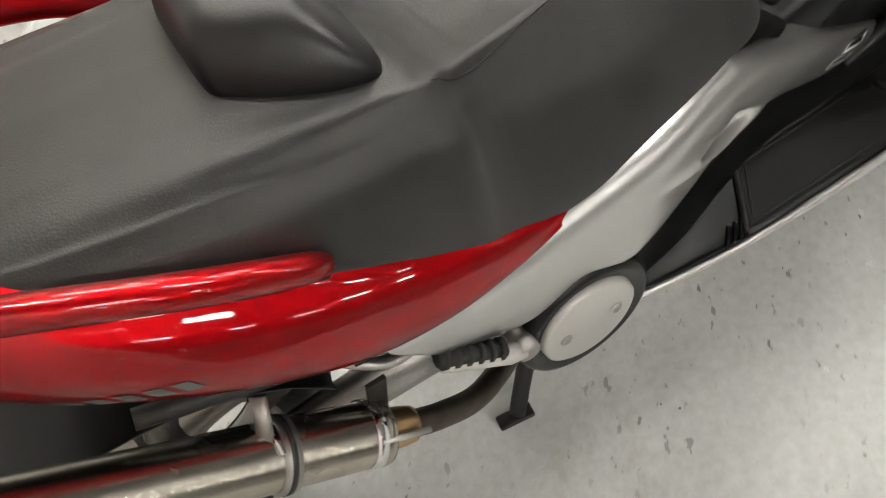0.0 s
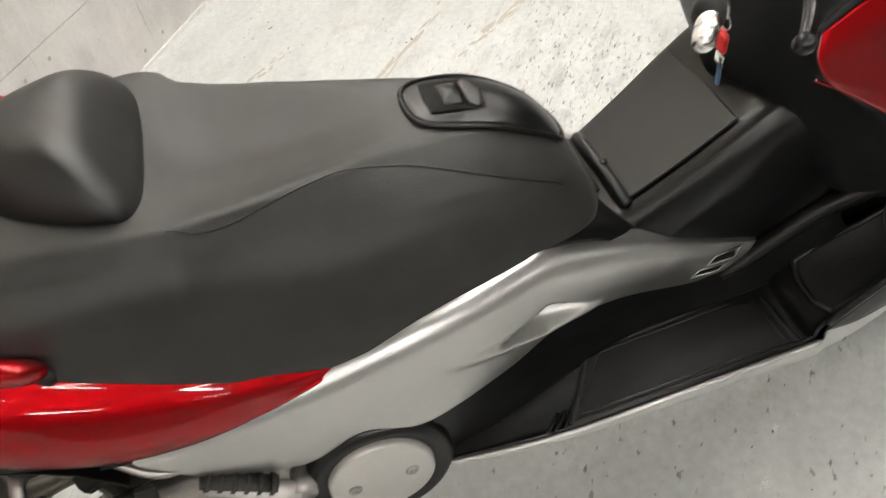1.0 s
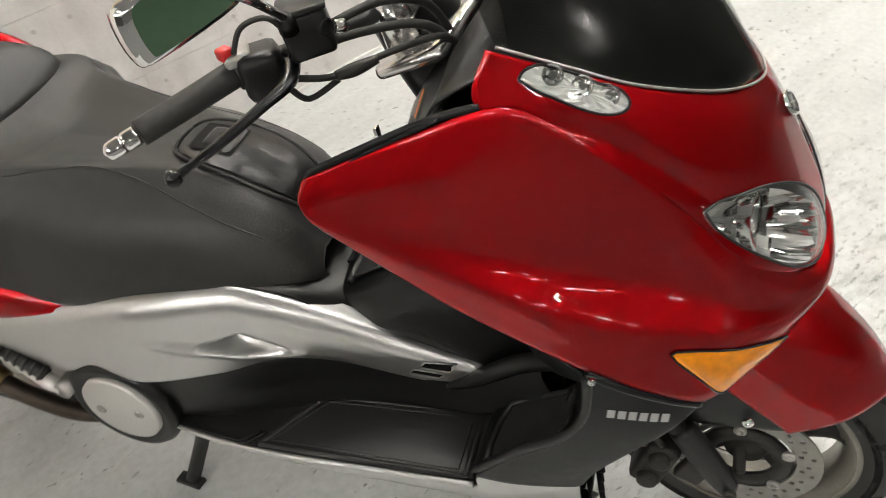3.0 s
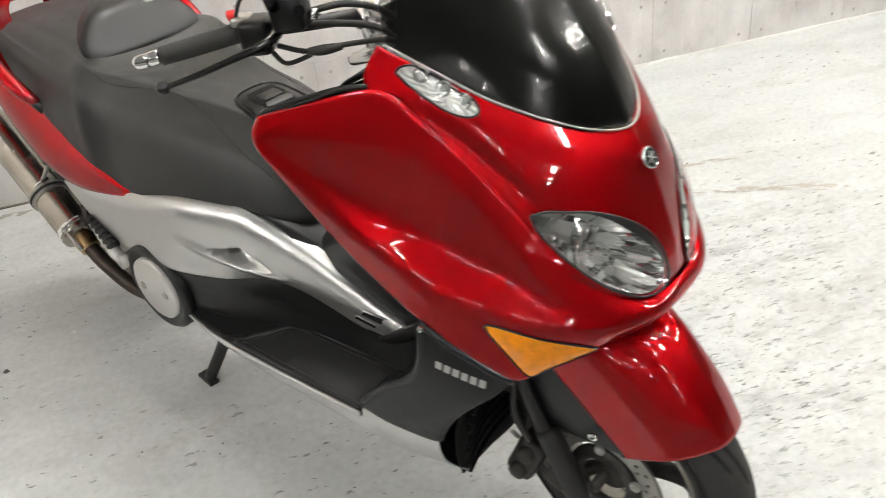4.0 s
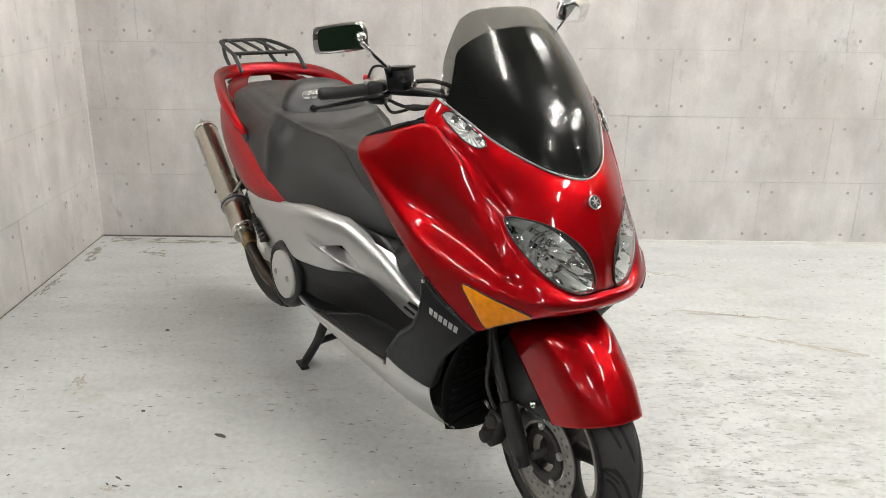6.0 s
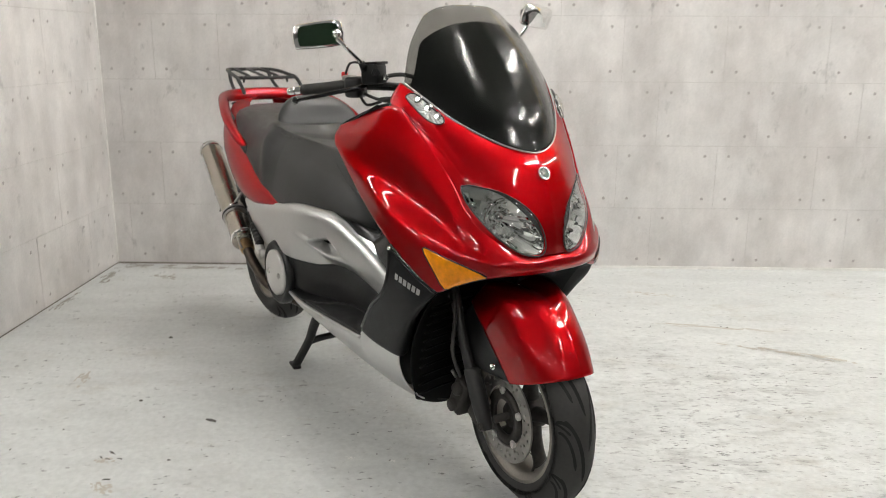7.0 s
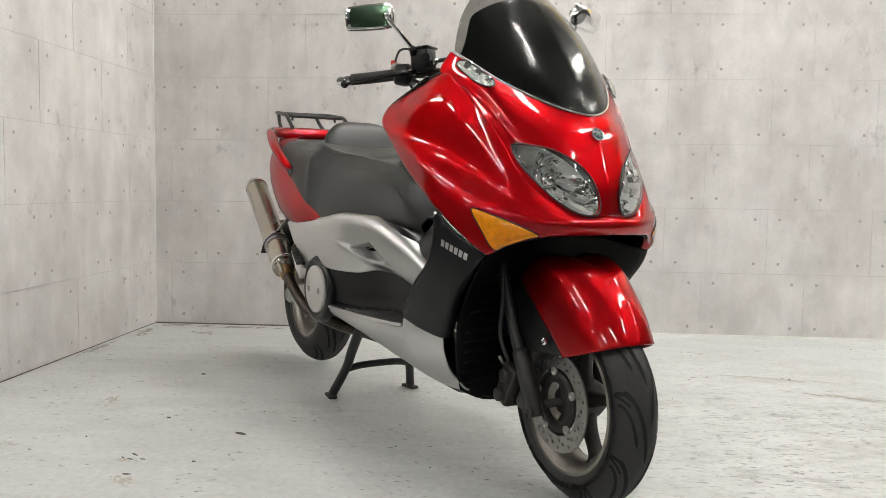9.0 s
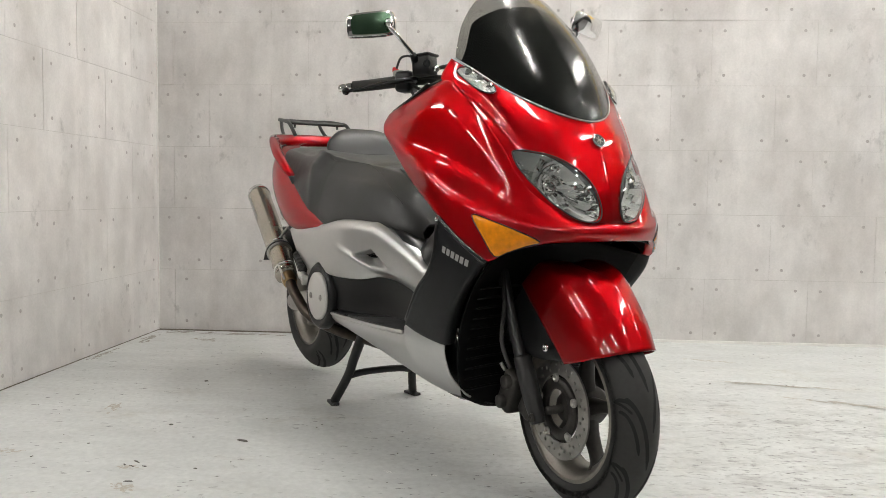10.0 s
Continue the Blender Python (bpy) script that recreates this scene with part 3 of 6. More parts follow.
def skin(target, pts, way, lift, n=4, rings=5, bulge=0.0, far=0.6, reach=0.08):
    """A patch that lies on target: the outline's (y, z) or (x, z) points are thrown along way onto it and raised by lift."""
    from mathutils.bvhtree import BVHTree
    tree = BVHTree.FromObject(target, bpy.context.evaluated_depsgraph_get())
    w = Vector(way).normalized()
    loop = [q for q in spline(pts, n, True)]
    c = sum(loop, Vector()) / len(loop)
    bm = bmesh.new()

    first = tree.ray_cast(c - w * far, w)
    mid_d = (first[0] - c).dot(w) if first[0] else 0.0

    def drop(q, up):
        hit = tree.ray_cast(q - w * far, w)
        near = q + w * mid_d
        base = hit[0] if hit[0] and (hit[0] - near).length < reach else tree.find_nearest(near)[0]
        return base - w * up

    mid = bm.verts.new(drop(c, lift + bulge))
    last = None
    for i in range(1, rings + 1):
        f = i / rings
        ring = [bm.verts.new(drop(c + (q - c) * f, lift + bulge * (1 - f ** 2))) for q in loop]
        k = len(ring)
        for j in range(k):
            if last is None:
                bm.faces.new((mid, ring[j], ring[(j + 1) % k]))
            else:
                bm.faces.new((last[j], ring[j], ring[(j + 1) % k], last[(j + 1) % k]))
        last = ring
    bmesh.ops.recalc_face_normals(bm, faces=bm.faces[:])
    return bm


# seat
def seat():
    S = []
    for x, zt, sy, sz, my, mz, by, bz in (
        (-1.105, 0.978, -0.06, 0.974, -0.09, 0.958, -0.10, 0.935),
        (-1.075, 0.998, -0.11, 0.992, -0.14, 0.974, -0.15, 0.94),
        (-1.00, 1.004, -0.135, 0.998, -0.18, 0.970, -0.195, 0.925),
        (-0.88, 1.000, -0.155, 0.992, -0.213, 0.952, -0.228, 0.89),
        (-0.72, 0.988, -0.172, 0.978, -0.230, 0.918, -0.248, 0.845),
        (-0.60, 0.978, -0.188, 0.970, -0.239, 0.898, -0.258, 0.80),
        (-0.53, 0.962, -0.197, 0.966, -0.244, 0.886, -0.260, 0.745),
        (-0.49, 0.935, -0.194, 0.957, -0.246, 0.884, -0.260, 0.725),
        (-0.462, 0.918, -0.176, 0.942, -0.232, 0.862, -0.257, 0.718),
        (-0.432, 0.906, -0.164, 0.935, -0.222, 0.847, -0.254, 0.711),
        (-0.40, 0.899, -0.154, 0.928, -0.218, 0.836, -0.252, 0.705),
        (-0.29, 0.890, -0.124, 0.910, -0.208, 0.820, -0.246, 0.695),
        (-0.17, 0.890, -0.094, 0.890, -0.188, 0.814, -0.224, 0.70),
        (-0.05, 0.870, -0.074, 0.862, -0.158, 0.792, -0.190, 0.702),
        (0.03, 0.826, -0.062, 0.814, -0.132, 0.762, -0.160, 0.693),
        (0.078, 0.762, -0.056, 0.752, -0.104, 0.722, -0.126, 0.684),
        (0.100, 0.706, -0.050, 0.704, -0.076, 0.697, -0.092, 0.676)):
        # a firm shoulder: three close rows round the edge, then a slightly hollow flank
        ex, ez = sy - my, sz - mz
        n = math.hypot(ex, ez)
        ex, ez = ex / n, ez / n
        k = 1.0 if x > -0.5 else min(2.4, 1.0 - (x + 0.5) * 9)
        step = min(0.014 * k, 0.3 * n)
        S.append([(x, 0, zt), (x, sy * 0.55, zt + (sz - zt) * 0.45), (x, min(sy + 0.020 * k, sy * 0.74), sz + (zt - sz) * 0.10), (x, sy + 0.003 * k, sz - 0.0014 * k), (x, sy - ex * step, sz - ez * step), (x, (sy + my) / 2 - 0.003, (sz + mz) / 2 + 0.003), (x, my, mz), (x, by, bz), (x, by * 0.88, bz - 0.035)])
    o = P("seat", grid_mesh(S, 5, 6, mirror=True), VINYL, "grey-black vinyl two-up seat with stitched seams", thick=0.012)
    # stitched seams along the shoulders, pressed onto the cover
    from mathutils.bvhtree import BVHTree
    tree = BVHTree.FromObject(o, bpy.context.evaluated_depsgraph_get())
    for s in (-1, 1):
        for line in ([(-0.489, 0.190), (-0.44, 0.176), (-0.38, 0.154), (-0.32, 0.132), (-0.265, 0.116), (-0.18, 0.116), (-0.10, 0.130), (-0.03, 0.136), (0.03, 0.128)],):
            pts = []
            for p in spline([(x, y, 0) for x, y in line], 4):
                h = tree.ray_cast(Vector((p.x, s * p.y, 1.5)), Vector((0, 0, -1)))[0]
                if h:
                    pts.append(h)
            part("seam", tube(pts, 0.0013, 6, 1), PLASTIC, o, "stitched seam")
    return o


SEAT = seat()


def latch_cover():
    def top(x):
        return 0.885 - 0.18 * max(0.0, x + 0.14) ** 1 * 0.35 - 4.2 * max(0.0, x + 0.05) ** 1.75

    way = (-0.5, 0, -0.87)
    half = [(-0.150, 0.022), (-0.135, 0.048), (-0.09, 0.060), (-0.02, 0.064), (0.03, 0.058), (0.058, 0.044), (0.066, 0.02)]
    loop = [(x, y, top(x)) for x, y in half] + [(x, -y, top(x)) for x, y in half[::-1]]
    o = P("latch_cover", skin(SEAT, loop, way, 0.006, 3, 7, 0.004, 0.4, 0.3), PLASTIC, "glossy black cover on the seat's nose")
    edge = skin(SEAT, [(-0.04 + (x + 0.04) * 1.06, y * 1.12, z) for x, y, z in loop], way, 0.004, 3, 2, 0.0, 0.4, 0.3)
    pts = [v.co.copy() for v in list(edge.verts)[-42:]]
    edge.free()
    part("latch_frame", tube(pts + [pts[0]], 0.0042, 8, 1), PLASTIC, o, "raised black rim")
    # finger well without depth: its shade is a matt black patch
    well = [(-0.128, -0.030), (-0.118, -0.038), (-0.050, -0.040), (-0.040, -0.030), (-0.040, 0.030), (-0.050, 0.040), (-0.118, 0.038), (-0.128, 0.030)]
    part("latch_well", skin(SEAT, [(x, y, top(x)) for x, y in well], way, 0.0108, 2, 4, 0.0, 0.4, 0.3), MATTBLACK, o, "black patch for the finger well's shade")
    rim = [(-0.108, -0.020), (-0.102, -0.027), (-0.078, -0.028), (-0.072, -0.020), (-0.072, 0.020), (-0.078, 0.028), (-0.102, 0.027), (-0.108, 0.020)]
    part("latch_handle", skin(SEAT, [(x, y, top(x)) for x, y in rim], way, 0.0125, 2, 4, 0.004, 0.4, 0.3), PLASTIC, o, "black pull handle", thick=0.003)
    flap = [(-0.066, -0.030), (-0.046, -0.031), (-0.044, 0.031), (-0.066, 0.030)]
    part("latch_flap", skin(SEAT, [(x, y, top(x)) for x, y in flap], way, 0.0135, 2, 3, 0.001, 0.4, 0.3), FLAPGREY, o, "grey plastic flap", thick=0.002)


latch_cover()


def backrest():
    """A low cushion, wide at its front foot and narrow behind, that leans back and rounds over its top."""
    R = []
    for z, wf, wr, xf, xr in ((0.938, 0.118, 0.070, -0.545, -0.655), (0.940, 0.146, 0.090, -0.520, -0.676), (0.952, 0.158, 0.099, -0.511, -0.686), (0.978, 0.162, 0.101, -0.522, -0.692), (1.003, 0.150, 0.094, -0.538, -0.692), (1.028, 0.124, 0.082, -0.557, -0.686), (1.046, 0.094, 0.066, -0.578, -0.674), (1.056, 0.056, 0.042, -0.603, -0.656), (1.058, 0.012, 0.010, -0.625, -0.640)):
        g = (xf - xr) / 0.17
        half = [(xf, 0.0), (xf, 0.55 * wf), (xf - 0.006 * g, 0.88 * wf), (xf - 0.026 * g, wf), ((xf + xr) / 2 - 0.008 * g, (wf + wr) / 2 + 0.004 * g), (xr + 0.024 * g, wr), (xr + 0.004 * g, 0.80 * wr), (xr, 0.4 * wr)]
        R.append([(x, -y, z) for x, y in half] + [(xr, 0, z)] + [(x, y, z) for x, y in half[:0:-1]])
    P("backrest", grid_mesh(R, 4, 4, closed=True), CUSHION, "padded black vinyl rider backrest")


backrest()


# tail
def tail():
    S = []
    for x, ty, tz, my, mz, by, bz in (
        (-0.355, -0.246, 0.690, -0.248, 0.686, -0.248, 0.682),
        (-0.45, -0.256, 0.735, -0.268, 0.70, -0.266, 0.672),
        (-0.57, -0.258, 0.795, -0.285, 0.72, -0.268, 0.66),
        (-0.70, -0.252, 0.855, -0.288, 0.77, -0.262, 0.675),
        (-0.85, -0.235, 0.93, -0.272, 0.85, -0.24, 0.745),
        (-0.98, -0.20, 0.985, -0.232, 0.92, -0.20, 0.82),
        (-1.09, -0.14, 1.01, -0.165, 0.965, -0.14, 0.89),
        (-1.16, -0.05, 1.02, -0.06, 0.985, -0.05, 0.93)):
        ty *= 0.935
        k = min(1.0, (tz - bz) / 0.10)
        S.append([(x, ty + 0.07 * k, tz + 0.012 * k), (x, ty, tz + 0.005 * k), (x, ty * 0.56 + my * 0.44, tz * 0.78 + mz * 0.22), (x, ty * 0.13 + my * 0.87, tz * 0.42 + mz * 0.58), (x, my - 0.005 * k, mz - 0.014 * k), (x, my * 0.7 + by * 0.3 - 0.005, mz * 0.42 + bz * 0.58 - 0.008 * k), (x, by, bz), (x, by + 0.03, bz - 0.010)])
    o = P("tail_panel", grid_mesh(S, 4, 5), RED, "glossy metallic red tail side panel", thick=0.004)
    mirrored(o)
    # shade between the tail and the panels below it, drawn as a black bar
    for s in (1, -1):
        P("tail_gap_shade", tube([(-0.350, -0.247 * s, 0.684), (-0.45, -0.262 * s, 0.668), (-0.57, -0.265 * s, 0.653), (-0.70, -0.258 * s, 0.666)], 0.007, 8, 4), MATTBLACK, "black bar for the shade below the tail panel")
    # model lettering, drawn as plain slanted bars
    for k in range(5):
        x, z = -0.846 - 0.027 * k, 0.814 + 0.0055 * k
        bm = skin(o, [(x, -0.3, z), (x - 0.018, -0.3, z + 0.003), (x - 0.028, -0.3, z + 0.026), (x - 0.010, -0.3, z + 0.023)], (0, 1, 0), 0.0012, 1, 2)
        part("name_bar", bm, DULLDECAL, o, "dull grey name bar")
    bottom = [[(-0.60, -0.255, 0.655), (-0.60, -0.12, 0.64), (-0.60, 0, 0.64)], [(-0.80, -0.24, 0.70), (-0.80, -0.12, 0.69), (-0.80, 0, 0.69)], [(-1.0, -0.18, 0.82), (-1.0, -0.1, 0.80), (-1.0, 0, 0.80)], [(-1.15, -0.05, 0.93), (-1.15, -0.03, 0.92), (-1.15, 0, 0.92)]]
    P("under_tail", grid_mesh(bottom, 3, 4, mirror=True), PLASTIC, "black plastic tail underside", thick=0.004)


tail()


def grab_rail():
    r = [(-0.680, -0.250, 0.866), (-0.688, -0.262, 0.878), (-0.715, -0.272, 0.902), (-0.80, -0.274, 0.955), (-0.93, -0.245, 1.006), (-1.05, -0.200, 1.030), (-1.125, -0.12, 1.036), (-1.145, 0, 1.038)]
    pts = r + [(x, -y, z) for x, y, z in r[-2::-1]]
    w = [0.012, 0.021, 0.025, 0.026, 0.026, 0.026, 0.028, 0.03]
    P("grab_rail", tube(pts, w + w[-2::-1], 14, 6, 0.72), RED, "red moulded passenger grab rail")
    for s in (-1, 1):
        for x, y, z in ((-0.68, 0.262, 0.87), (-0.90, 0.235, 0.975), (-1.06, 0.16, 1.008)):
            P("rail_mount", tube([(x, s * y, z), (x - 0.005, s * (y - 0.03), z - 0.05)], 0.012, 8, 1), STANDPAINT, "black rail mount")


grab_rail()


def rack():
    def rail(pts, r=0.008):
        return tube(pts, r, 10, 5)
    zf, zr = 1.115, 1.14
    P("rack_frame", rail([(-0.985, -0.135, 1.05), (-1.06, -0.135, 1.105), (-1.13, -0.13, zf + 0.005), (-1.24, -0.115, zr - 0.005), (-1.315, -0.085, zr), (-1.325, 0, zr), (-1.315, 0.085, zr), (-1.24, 0.115, zr - 0.005), (-1.13, 0.13, zf + 0.005), (-1.06, 0.135, 1.105), (-0.985, 0.135, 1.05)]), STANDPAINT, "black tubular rack frame")
    P("rack_bar", rail([(-1.08, -0.135, 1.11), (-1.08, 0.135, 1.11)]), STANDPAINT, "black rack cross bar")
    for y in (-0.065, 0, 0.065):
        P("rack_slat", rail([(-1.08, y, 1.11), (-1.18, y * 0.98, 1.125), (-1.322, y * 0.9, 1.14)], 0.0065), STANDPAINT, "black rack slat")
    for s in (-1, 1):
        P("rack_leg", rail([(-1.30, s * 0.09, 1.138), (-1.25, s * 0.10, 1.08), (-1.13, s * 0.11, 1.02)]), STANDPAINT, "black rack leg")
        P("rack_hook", rail([(-1.09, s * 0.10, 1.11), (-1.085, s * 0.10, 1.09)], 0.005), STANDPAINT)


rack()


# front bodywork
def nose_cowl():
    R = [
        [(0.802, 0, 0.983), (0.765, -0.085, 1.005), (0.68, -0.165, 1.06), (0.60, -0.215, 1.115), (0.527, -0.245, 1.158)],
        [(0.825, 0, 0.95), (0.79, -0.09, 0.972), (0.70, -0.175, 1.025), (0.62, -0.228, 1.072), (0.512, -0.267, 1.102)],
        [(0.846, 0, 0.905), (0.812, -0.095, 0.93), (0.735, -0.178, 0.968), (0.672, -0.212, 1.0), (0.600, -0.252, 1.055)],
        [(0.868, 0, 0.85), (0.84, -0.09, 0.872), (0.785, -0.16, 0.895), (0.745, -0.188, 0.915), (0.682, -0.226, 0.969)],
        [(0.884, 0, 0.80), (0.862, -0.085, 0.815), (0.815, -0.16, 0.835), (0.775, -0.188, 0.86), (0.728, -0.209, 0.90)],
        [(0.890, 0, 0.742), (0.878, -0.08, 0.748), (0.835, -0.155, 0.775), (0.79, -0.196, 0.82), (0.738, -0.214, 0.88)],
        [(0.880, 0, 0.722), (0.866, -0.08, 0.722), (0.820, -0.152, 0.748), (0.774, -0.190, 0.795), (0.724, -0.208, 0.86)],
    ]
    return P("front_cowl", grid_mesh(R, 8, 8, mirror=True), RED, "glossy metallic red front cowl", thick=0.005)


NOSE = nose_cowl()


def leg_shield():
    A = [(0.285, -0.306, 1.028), (0.42, -0.285, 1.072), (0.535, -0.266, 1.099), (0.60, -0.254, 1.062), (0.68, -0.228, 0.978), (0.735, -0.207, 0.905), (0.775, -0.199, 0.850), (0.827, -0.160, 0.791), (0.874, -0.087, 0.738), (0.892, 0, 0.736)]
    B = [(0.276, -0.315, 1.008), (0.42, -0.302, 1.02), (0.545, -0.288, 1.02), (0.615, -0.272, 0.98), (0.685, -0.25, 0.91), (0.737, -0.226, 0.858), (0.783, -0.214, 0.810), (0.842, -0.167, 0.763), (0.887, -0.09, 0.731), (0.900, 0, 0.730)]
    C = [(0.277, -0.320, 0.994), (0.425, -0.312, 0.950), (0.545, -0.302, 0.907), (0.62, -0.286, 0.870), (0.69, -0.264, 0.832), (0.74, -0.248, 0.806), (0.788, -0.228, 0.775), (0.849, -0.172, 0.742), (0.893, -0.094, 0.724), (0.904, 0, 0.722)]
    D = [(0.284, -0.323, 0.978), (0.43, -0.322, 0.905), (0.548, -0.320, 0.855), (0.62, -0.307, 0.818), (0.69, -0.285, 0.785), (0.742, -0.264, 0.762), (0.79, -0.243, 0.746), (0.852, -0.18, 0.724), (0.895, -0.097, 0.711), (0.906, 0, 0.709)]
    E = [(0.292, -0.322, 0.966), (0.435, -0.326, 0.875), (0.55, -0.328, 0.815), (0.625, -0.318, 0.762), (0.69, -0.298, 0.716), (0.742, -0.274, 0.69), (0.792, -0.242, 0.695), (0.851, -0.177, 0.703), (0.890, -0.094, 0.699), (0.900, 0, 0.699)]
    F = [(0.303, -0.318, 0.952), (0.44, -0.324, 0.848), (0.552, -0.328, 0.782), (0.628, -0.318, 0.728), (0.69, -0.297, 0.678), (0.744, -0.27, 0.642), (0.792, -0.236, 0.665), (0.846, -0.171, 0.686), (0.880, -0.09, 0.690), (0.890, 0, 0.691)]
    G = [(x - 0.012, y + 0.022, z + 0.002) for x, y, z in F]
    # a hollow under the upper face makes the shelf that runs down to the chin stand out
    C = [(x, y + t, z) for (x, y, z), t in zip(C, (0.0, 0.001, 0.006, 0.012, 0.014, 0.012, 0.005, 0.0, 0.0, 0.0))]
    D = [(x, y - t, z) for (x, y, z), t in zip(D, (0.0, 0.002, 0.004, 0.004, 0.004, 0.003, 0.0, 0.0, 0.0, 0.0))]
    # the broad upper face is one shallow, even curve
    B[1:6] = [((p[0] + q[0]) / 2 + 0.004, (p[1] + q[1]) / 2 - 0.0045, (p[2] + q[2]) / 2 + 0.003) for p, q in zip(A[1:6], C[1:6])]
    bm = grid_mesh([r + [(r[-2][0], -r[-2][1], r[-2][2])] for r in (A, B, C, D, E, F, G)], 8, 5)
    bmesh.ops.delete(bm, geom=[v for v in bm.verts if v.co.y > 0.0004], context="VERTS")
    g = bmesh.ops.duplicate(bm, geom=bm.verts[:] + bm.faces[:])["geom"]
    for v in g:
        if isinstance(v, bmesh.types.BMVert):
            v.co.y *= -1
    bmesh.ops.reverse_faces(bm, faces=[f for f in g if isinstance(f, bmesh.types.BMFace)])
    bmesh.ops.remove_doubles(bm, verts=bm.verts[:], dist=0.0006)
    bmesh.ops.recalc_face_normals(bm, faces=bm.faces[:])
    return P("leg_shield", bm, RED, "glossy metallic red leg shield and chin panel", thick=0.004)


SHIELD = leg_shield()


def windscreen():
    R = [
        [(0.803, 0, 0.988), (0.764, -0.085, 1.010), (0.675, -0.165, 1.066), (0.537, -0.238, 1.16)],
        [(0.755, 0, 1.08), (0.722, -0.085, 1.098), (0.64, -0.165, 1.13), (0.522, -0.225, 1.195)],
        [(0.665, 0, 1.20), (0.638, -0.085, 1.21), (0.575, -0.155, 1.225), (0.50, -0.2, 1.25)],
        [(0.565, 0, 1.305), (0.548, -0.075, 1.304), (0.515, -0.13, 1.30), (0.484, -0.168, 1.298)],
        [(0.49, 0, 1.362), (0.484, -0.06, 1.36), (0.474, -0.105, 1.35), (0.466, -0.135, 1.332)],
    ]
    o = P("windscreen", grid_mesh(R, 8, 6, mirror=True), SMOKE, "dark smoked windscreen with a black lower band", thick=0.004)
    # rubber edge along the foot
    e = [(0.803, 0, 0.987), (0.766, -0.085, 1.009), (0.677, -0.166, 1.064), (0.60, -0.212, 1.118), (0.537, -0.24, 1.158)]
    part("screen_edge", tube([(x, -y, z) for x, y, z in e[:0:-1]] + e, 0.0019, 6, 8), ALLOY, o, "bright trim along the screen's foot")
    # opaque black print on the inside, leaving a clear smoked margin along the edge
    A = [spline(r, 8) for r in R]
    cols = [spline([r[k] for r in A], 8) for k in range(len(A[0]))]
    bm = bmesh.new()
    rows = []
    steps = 44
    for i in range(steps + 1):
        f = 0.80 * i / steps
        reach = 0.95 - 0.18 * f if f < 0.5 else 0.86 * max(0.0, 1 - ((f - 0.5) / 0.302) ** 2.6) ** 0.5
        line = []
        for k in range(len(cols)):
            g = f * (len(cols[0]) - 1)
            n0 = min(int(g), len(cols[0]) - 2)
            line.append(cols[k][n0].lerp(cols[k][n0 + 1], g - n0))
        row = []
        for k in range(-20, 21):
            g = abs(k) / 20 * reach * (len(line) - 1)
            n0 = min(int(g), len(line) - 2)
            p = line[n0].lerp(line[n0 + 1], g - n0)
            row.append(bm.verts.new((p.x - 0.007, math.copysign(p.y, k) * 0.995, p.z - 0.003)))
        rows.append(row)
    for a, b in zip(rows, rows[1:]):
        for k in range(40):
            bm.faces.new((a[k], a[k + 1], b[k + 1], b[k]))
    bmesh.ops.remove_doubles(bm, verts=bm.verts[:], dist=0.0003)
    bmesh.ops.recalc_face_normals(bm, faces=bm.faces[:])
    part("screen_band", bm, SCREENBAND, o, "opaque black print")
    P("dash_panel", grid_mesh([[(0.74, 0, 0.99), (0.70, -0.1, 1.0), (0.60, -0.19, 1.06), (0.525, -0.225, 1.12)], [(0.62, 0, 1.06), (0.60, -0.1, 1.07), (0.54, -0.18, 1.09), (0.495, -0.235, 1.11)], [(0.50, 0, 1.13), (0.49, -0.1, 1.13), (0.475, -0.17, 1.11), (0.46, -0.25, 1.095)], [(0.43, 0, 1.08), (0.43, -0.1, 1.08), (0.44, -0.18, 1.08), (0.45, -0.262, 1.085)]], 5, 5, mirror=True), GREYPLASTIC, "charcoal dash panel behind the screen", thick=0.004)
    P("meter", turned([(0, 0.09), (0.03, 0.085), (0.035, 0.078), (0.03, 0.074), (0.03, 0)], (0.56, 0, 1.10), (-0.8, 0, 0.6), 32), PLASTIC, "round black instrument dial")


windscreen()


# reflector chrome whitened in colour so that the lamps look lit
BOWL = material("whitened_reflector", (0.97, 0.98, 0.96), 0.10, 0.42, 0.04, 40)


SILVERGASKET = material("dark_gasket", (0.02, 0.02, 0.02), 0.4)


def mixed_glints(ob, run):
    """Bright and dark reflections by finish: random faces of a whitened reflector become chrome."""
    ob.data.materials.append(CHROME)
    for f in ob.data.polygons:
        f.material_index = 1 if random.Random(f.index // run * 7 + 3).random() < 0.5 else 0
    return ob


